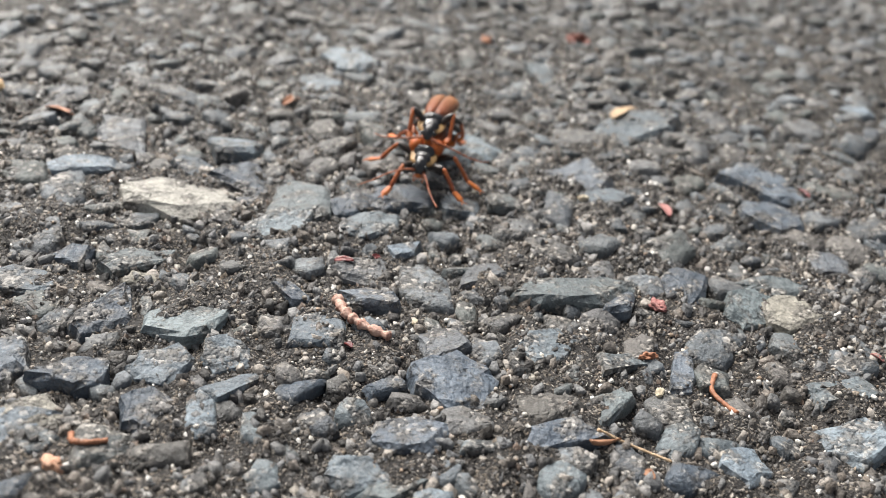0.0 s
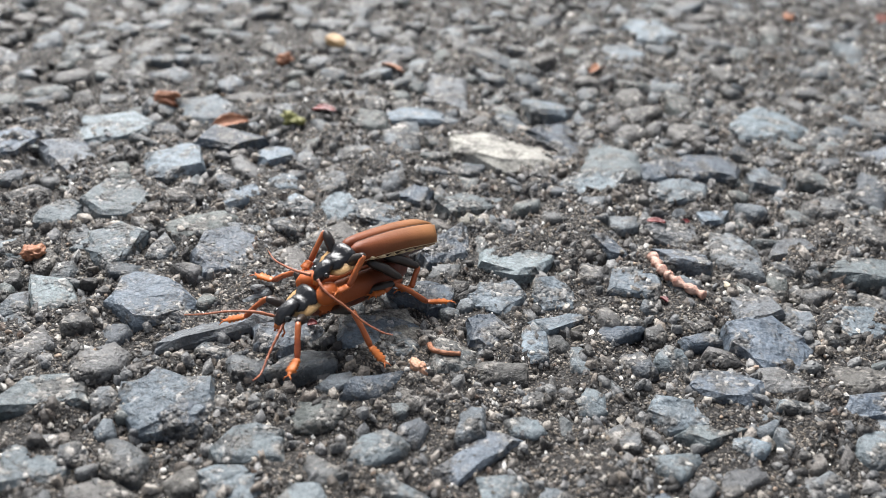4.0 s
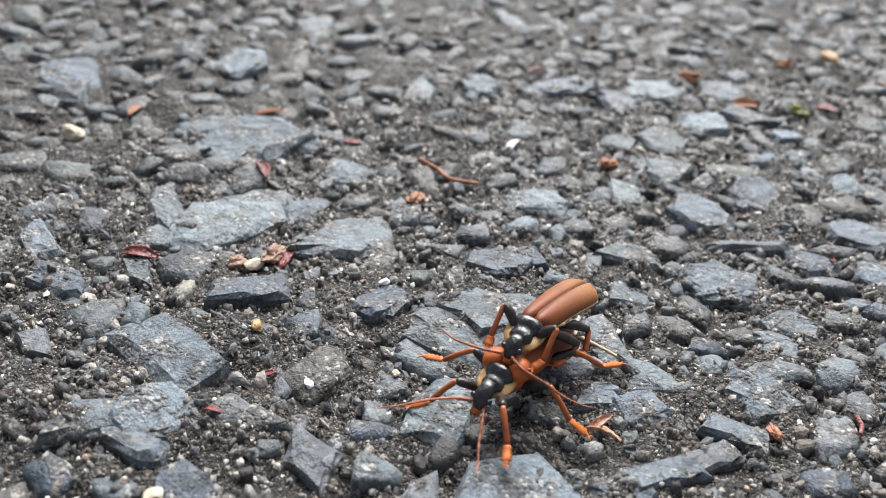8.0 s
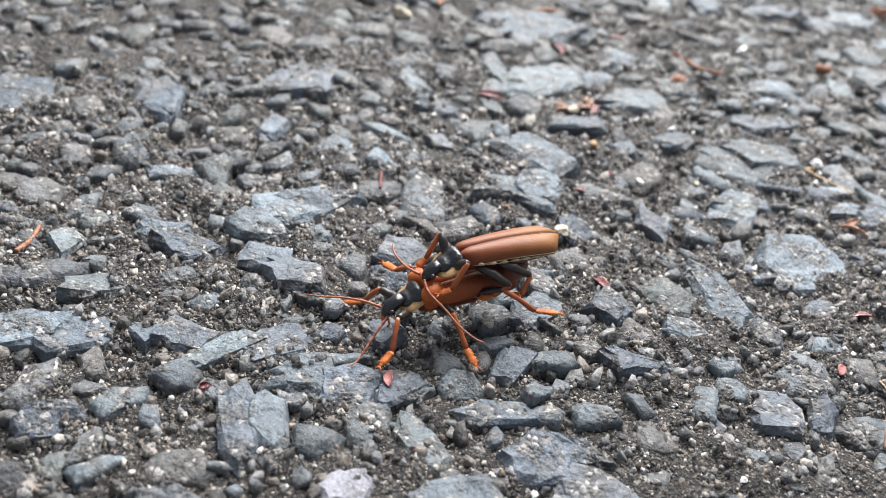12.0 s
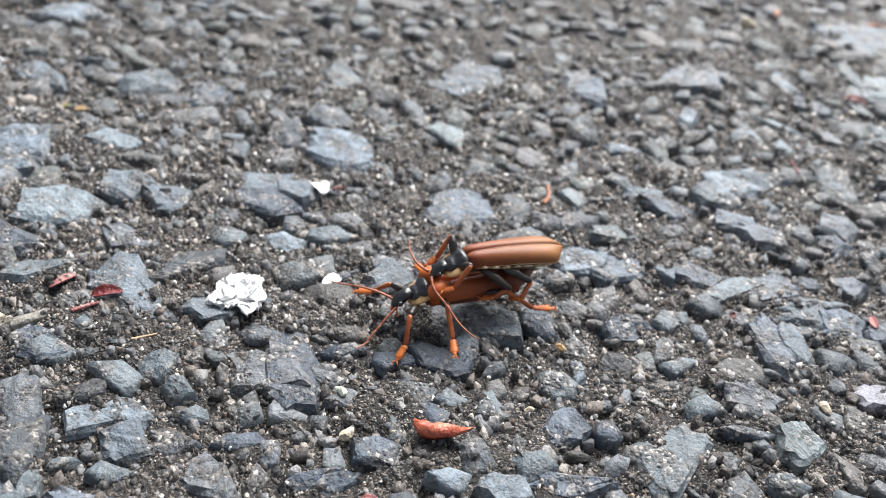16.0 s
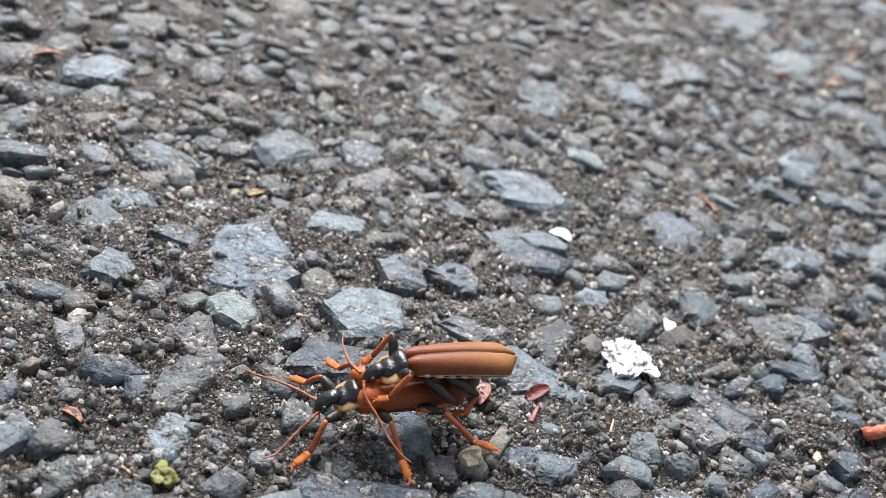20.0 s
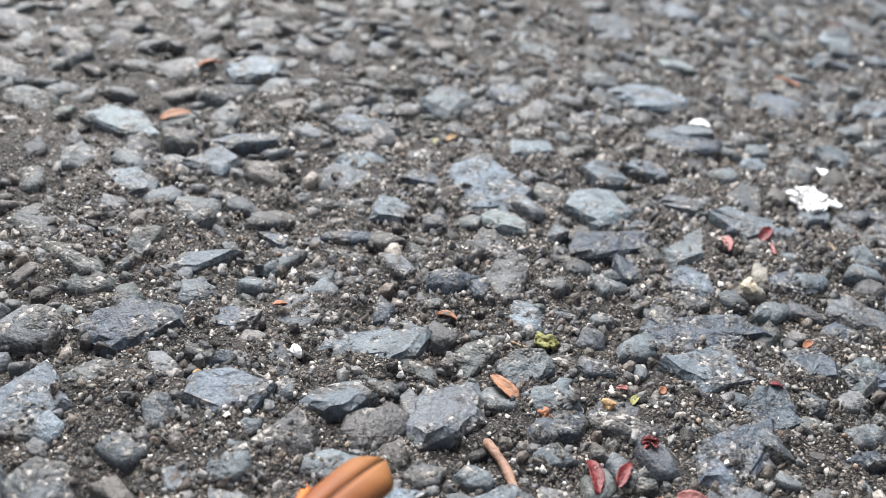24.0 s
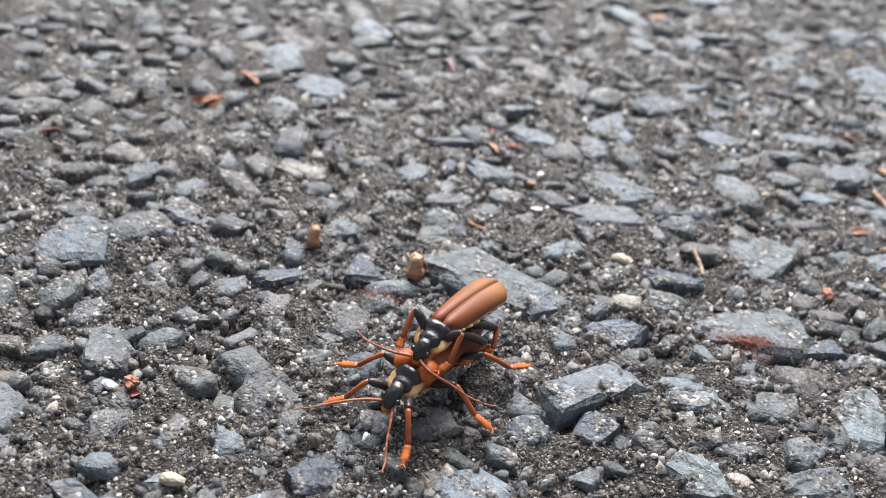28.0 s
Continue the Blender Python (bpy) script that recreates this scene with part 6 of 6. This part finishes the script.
def female_beetle():
    thing = new("beetle")
    belly(thing, [(3.3, 2.6, 0.9, 0.75), (1.6, 2.5, 1.25, 1.0), (-0.6, 2.35, 1.4, 1.1), (-2.8, 2.35, 1.5, 1.15), (-4.6, 2.5, 1.5, 1.2), (-6.0, 2.75, 1.2, 1.0), (-6.9, 2.95, 0.55, 0.5)], BELLY)
    wing_pair(thing, 3.2, -6.2, 3.75, 3.2, 1.5, 1.35, 0.6, FEMALE_ELYTRA, SUTURE, "dark rim of the wing case", "smooth rust-orange wing case", (1.1, 0.82, 0.86))
    neck_shield(thing, 3.0, 4.85, 3.8, 1.32, 0.42)
    head_parts(thing, 5.65, 2.9, 0.86, 36, 1.5, 0.72)
    antenna_part(thing, (6.0, 0.42, 2.5), [(6.0, 0.42, 2.5), (7.2, 1.1, 2.1), (8.8, 1.9, 1.3), (10.4, 2.9, 0.7), (11.6, 3.4, 0.9)])
    antenna_part(thing, (6.0, -0.42, 2.6), [(6.0, -0.42, 2.6), (7.4, -1.6, 3.1), (9.0, -3.2, 3.0), (10.6, -5.0, 2.4), (11.6, -6.4, 2.0)])
    legs = []
    for side in (1, -1):
        legs.append((leg_parts(thing, (4.2, side * 0.7, 2.2), (5.6, side * 2.2, 3.0), (6.6, side * 3.5, 0.95), (7.9, side * 4.5, 0.5), DARK_LEG, "fore_leg"), side, 0))
        legs.append((leg_parts(thing, (1.9, side * 0.9, 2.1), (2.0, side * 3.2, 3.3), (1.9, side * 5.1, 1.0), (2.1, side * 6.8, 0.5), DARK_LEG, "middle_leg"), side, 1))
        legs.append((leg_parts(thing, (-1.0, side * 0.9, 2.0), (-3.4, side * 2.4, 3.0), (-5.8, side * 3.3, 0.95), (-7.9, side * 3.8, 0.5), DARK_LEG, "hind_leg"), side, 2))
    tagged(thing, "red-brown soldier beetle walking on asphalt, carrying another beetle on its back", "beetle", "pair of beetles")
    return thing, legs


def male_beetle():
    thing = new("beetle")
    belly(thing, [(0.9, 4.75, 0.8, 0.65), (-0.8, 4.75, 1.05, 0.85), (-3.0, 4.45, 1.15, 0.9), (-5.4, 4.0, 1.15, 0.85), (-7.4, 3.65, 0.95, 0.7), (-8.6, 3.5, 0.5, 0.4)], UNDERSIDE)
    wing_pair(thing, 0.2, -9.3, 6.1, 4.95, 1.5, 1.1, 0.12, ELYTRA, ELYTRA_EDGE, "pale rim of the wing case", "smooth orange-brown wing case")
    neck_shield(thing, 0.15, 2.25, 5.5, 1.4, 0.36)
    head_parts(thing, 2.75, 4.55, 0.84, 40, 1.2, 0.78)
    for side in (-1, 1):
        frill, sizes = [], []
        for k in range(43):
            u = k / 42
            wave = math.sin(2 * math.pi * 7 * u)
            frill.append(mm(-0.8 - 7.4 * u, side * (1.28 + 0.2 * min(1, 4 * u) - 0.5 * max(0, u - 0.8) + 0.07 * wave), 4.98 - 1.16 * u + 0.10 * wave))
            sizes.append((0.09 + 0.06 * wave) * MM)
        part("abdomen_edge", tube(frill, sizes, 7), ELYTRA_EDGE, thing, "pale scalloped edge of the abdomen")
    antenna_part(thing, (3.5, 0.42, 4.3), [(3.5, 0.42, 4.3), (3.7, 1.8, 3.8), (3.0, 3.6, 3.0), (2.4, 5.4, 2.1), (1.6, 7.0, 1.5), (1.0, 7.9, 1.4)])
    antenna_part(thing, (3.5, -0.42, 4.3), [(3.5, -0.42, 4.3), (4.0, -1.8, 4.2), (4.0, -3.4, 3.9), (3.8, -5.2, 3.6), (3.3, -6.8, 3.6)])
    for side in (1, -1):
        leg_parts(thing, (0.9, side * 0.8, 4.9), (0.7, side * 2.2, 6.3), (2.0, side * 2.2, 4.1), (3.0, side * 1.9, 3.75), DARK_LEG, "fore_leg")
        leg_parts(thing, (-0.9, side * 1.0, 4.6), (-3.2, side * 2.6, 3.0), (-1.8, side * 2.3, 2.2), (-0.7, side * 1.9, 2.0), DARK_LEG, "middle_leg")
        leg_parts(thing, (-2.7, side * 1.0, 4.4), (-5.3, side * 2.4, 3.2), (-4.2, side * 2.9, 1.9), (-3.4, side * 2.2, 1.6), DARK_LEG, "hind_leg")
    tagged(thing, "orange-brown soldier beetle riding on the back of the other beetle", "beetle", "pair of beetles")
    return thing


carrier, carrier_legs = female_beetle()
rider = male_beetle()

# seconds, centimetres, heading, pitch
TRACK = [
    (0.0, 0.270, 8.787, -100.1, 0.5),
    (0.5, 0.073, 8.276, -99.9, -0.6),
    (1.0, -0.231, 7.633, -107.3, 0.7),
    (1.5, -0.457, 7.125, -118.3, -1.3),
    (2.0, -0.952, 6.483, -126.2, 4.2),
    (2.5, -1.391, 5.765, -126.5, 1.0),
    (4.5, -3.067, 3.985, -116.3, 4.2),
    (5.0, -3.258, 3.430, -117.6, -1.6),
    (5.5, -3.545, 3.153, -120.2, 0.3),
    (6.0, -3.694, 2.753, -104.7, -0.4),
    (6.5, -3.864, 1.969, -106.6, 3.8),
    (7.0, -4.087, 1.470, -95.2, 5.8),
    (7.5, -4.084, 1.010, -84.2, 2.5),
    (8.0, -4.151, 0.658, -85.7, 3.0),
    (8.5, -4.079, 0.232, -89.7, -1.2),
    (9.0, -4.158, -0.384, -93.4, 2.5),
    (9.5, -4.250, -1.285, -101.8, 1.4),
    (10.0, -4.506, -1.809, -111.7, 4.1),
    (10.5, -4.676, -2.159, -107.3, 4.5),
    (11.0, -4.817, -2.685, -97.2, -2.3),
    (11.5, -4.880, -3.123, -106.6, -6.0),
    (13.5, -5.923, -5.157, -101.3, 2.8),
    (14.0, -6.083, -5.904, -101.0, -0.4),
    (14.5, -6.390, -6.446, -105.0, 2.0),
    (15.0, -6.468, -6.751, -106.7, -0.7),
    (15.5, -6.698, -7.163, -108.7, 0.5),
    (16.0, -7.016, -7.758, -105.0, -3.1),
    (16.5, -7.161, -8.439, -110.9, -0.5),
    (17.0, -7.679, -9.149, -119.5, 6.0),
    (17.5, -7.845, -9.239, -119.1, 6.2),
    (18.0, -8.235, -9.700, -119.3, -2.2),
    (18.5, -8.625, -10.058, -125.3, -1.0),
    (19.0, -8.816, -10.436, -128.6, -4.3),
    (19.5, -9.310, -10.787, -141.4, 2.8),
    (20.0, -9.691, -11.297, -134.4, -3.3),
    (20.5, -9.958, -11.822, -108.0, 2.4),
    (21.0, -10.187, -12.375, -115.8, -3.5),
    (21.5, -10.447, -12.828, -117.6, 1.0),
    (23.5, -11.573, -15.248, -110.5, 2.7),
    (24.0, -11.904, -15.702, -109.8, 2.6),
    (24.5, -12.141, -16.141, -105.1, 2.5),
    (25.0, -12.370, -16.732, -105.7, 2.2),
    (25.5, -12.611, -17.216, -105.5, -4.2),
    (26.0, -12.808, -17.671, -117.5, -6.2),
    (26.5, -13.248, -18.321, -117.2, -3.3),
    (27.0, -13.430, -18.748, -112.2, -2.7),
    (27.5, -13.496, -19.435, -94.6, 0.0),
    (28.0, -13.379, -20.165, -90.2, 0.5),
]


def track_at(t):
    for a, b in zip(TRACK, TRACK[1:]):
        if a[0] <= t <= b[0]:
            u = (t - a[0]) / (b[0] - a[0])
            return [p + (q - p) * u for p, q in zip(a, b)]
    return list(TRACK[-1])


def beetle_pose(t, x, y, heading, pitch):
    hop = 0.12 * math.sin(7.0 * t)
    m = pose(x * CM, y * CM, 0.3 * MM + 0.1 * MM * hop, 0, 0, heading)
    return m @ Matrix.Translation(mm(0, 0, 3)) @ pose(0, 0, 0, 1.2 * math.sin(5.1 * t), -pitch, 0) @ Matrix.Translation(mm(0, 0, -3))


# the loose stalk that the carrier's hind leg sweeps aside: seconds, centre in centimetres, turn
SWEEP = [(0.0, -3.45, 1.91, -62), (6.6, -3.45, 1.91, -62), (6.8, -3.48, 1.91, -30), (7.0, -3.5, 1.9, 0), (7.25, -3.58, 1.83, 20), (7.5, -3.7, 1.75, 27), (7.75, -3.9, 1.67, 8), (8.0, -4.05, 1.58, -10), (8.4, -4.08, 1.5, -16), (28.0, -4.08, 1.5, -16)]


def motions():
    lain = loose_stalk.matrix_basis.copy()
    middle = Matrix.Translation((-SWEEP[0][1] * CM, -SWEEP[0][2] * CM, 0))
    walk(loose_stalk, [(t, pose(x * CM, y * CM, 0.25 * MM if 0 < k < len(SWEEP) - 1 else 0.1 * MM, 0, 0, turn - SWEEP[0][3]) @ middle @ lain) for k, (t, x, y, turn) in enumerate(SWEEP)])
    rows = [(r[0], beetle_pose(*r)) for r in TRACK]
    walk(carrier, rows)
    # the rider sits a little back and reared up on the carrier
    seat = pose(-0.5 * MM, 0, 0.6 * MM, 0, -1.5, 0)
    walk(rider, [(t, m @ seat) for t, m in rows])
    # gait: the legs advance by the way that the beetle has gone
    times = [k / 10 for k in range(281)]
    way, ways, last = 0.0, [], track_at(0.0)
    for t in times:
        now = track_at(t)
        way += 10 * math.hypot(now[1] - last[1], now[2] - last[2])
        last = now
        ways.append(way)
    # where in its step the left middle leg is at some moments
    known = [(0.0, 0.0), (5.5, 0.64), (6.5, 0.34), (7, 0.31), (8, 0.43), (8.5, 0.15), (9.5, 0.56), (10, 0.62), (10.5, 0.21), (11, 0.04), (14, 0.83), (15, 0.06), (16.5, 0.03), (17, 0.67), (18, 0.67), (19, 0.79), (20, 0.59), (25.5, 0.3), (26, 0.01), (27, 0.92), (27.5, 0.06), (28, 0.47)]
    shifts, before = [], 0.0
    for t, u in known:
        free = (u - ways[round(t * 10)] / 7.0 - before + 0.5) % 1.0 - 0.5
        before += free
        shifts.append(before)
    steps = [w / 7.0 + float(np.interp(t, [k[0] for k in known], shifts)) for t, w in zip(times, ways)]
    for leg, side, order in carrier_legs:
        home = leg.matrix_basis.translation.copy()
        start = 0.5 * ((order + (side < 0) + 1) % 2)
        keyed = []
        for t, w in zip(times, steps):
            u = (w + start) % 1.0
            if u < 0.68:
                swing, lift = 1 - 2 * u / 0.68, 0.0
            else:
                v = (u - 0.68) / 0.32
                swing, lift = -1 + 2 * v, math.sin(math.pi * v)
            m = Matrix.Translation(home) @ pose(0, 0, 0, side * 16 * lift, 0, -side * 19 * swing)
            keyed.append((t, m))
        walk(leg, keyed)


motions()
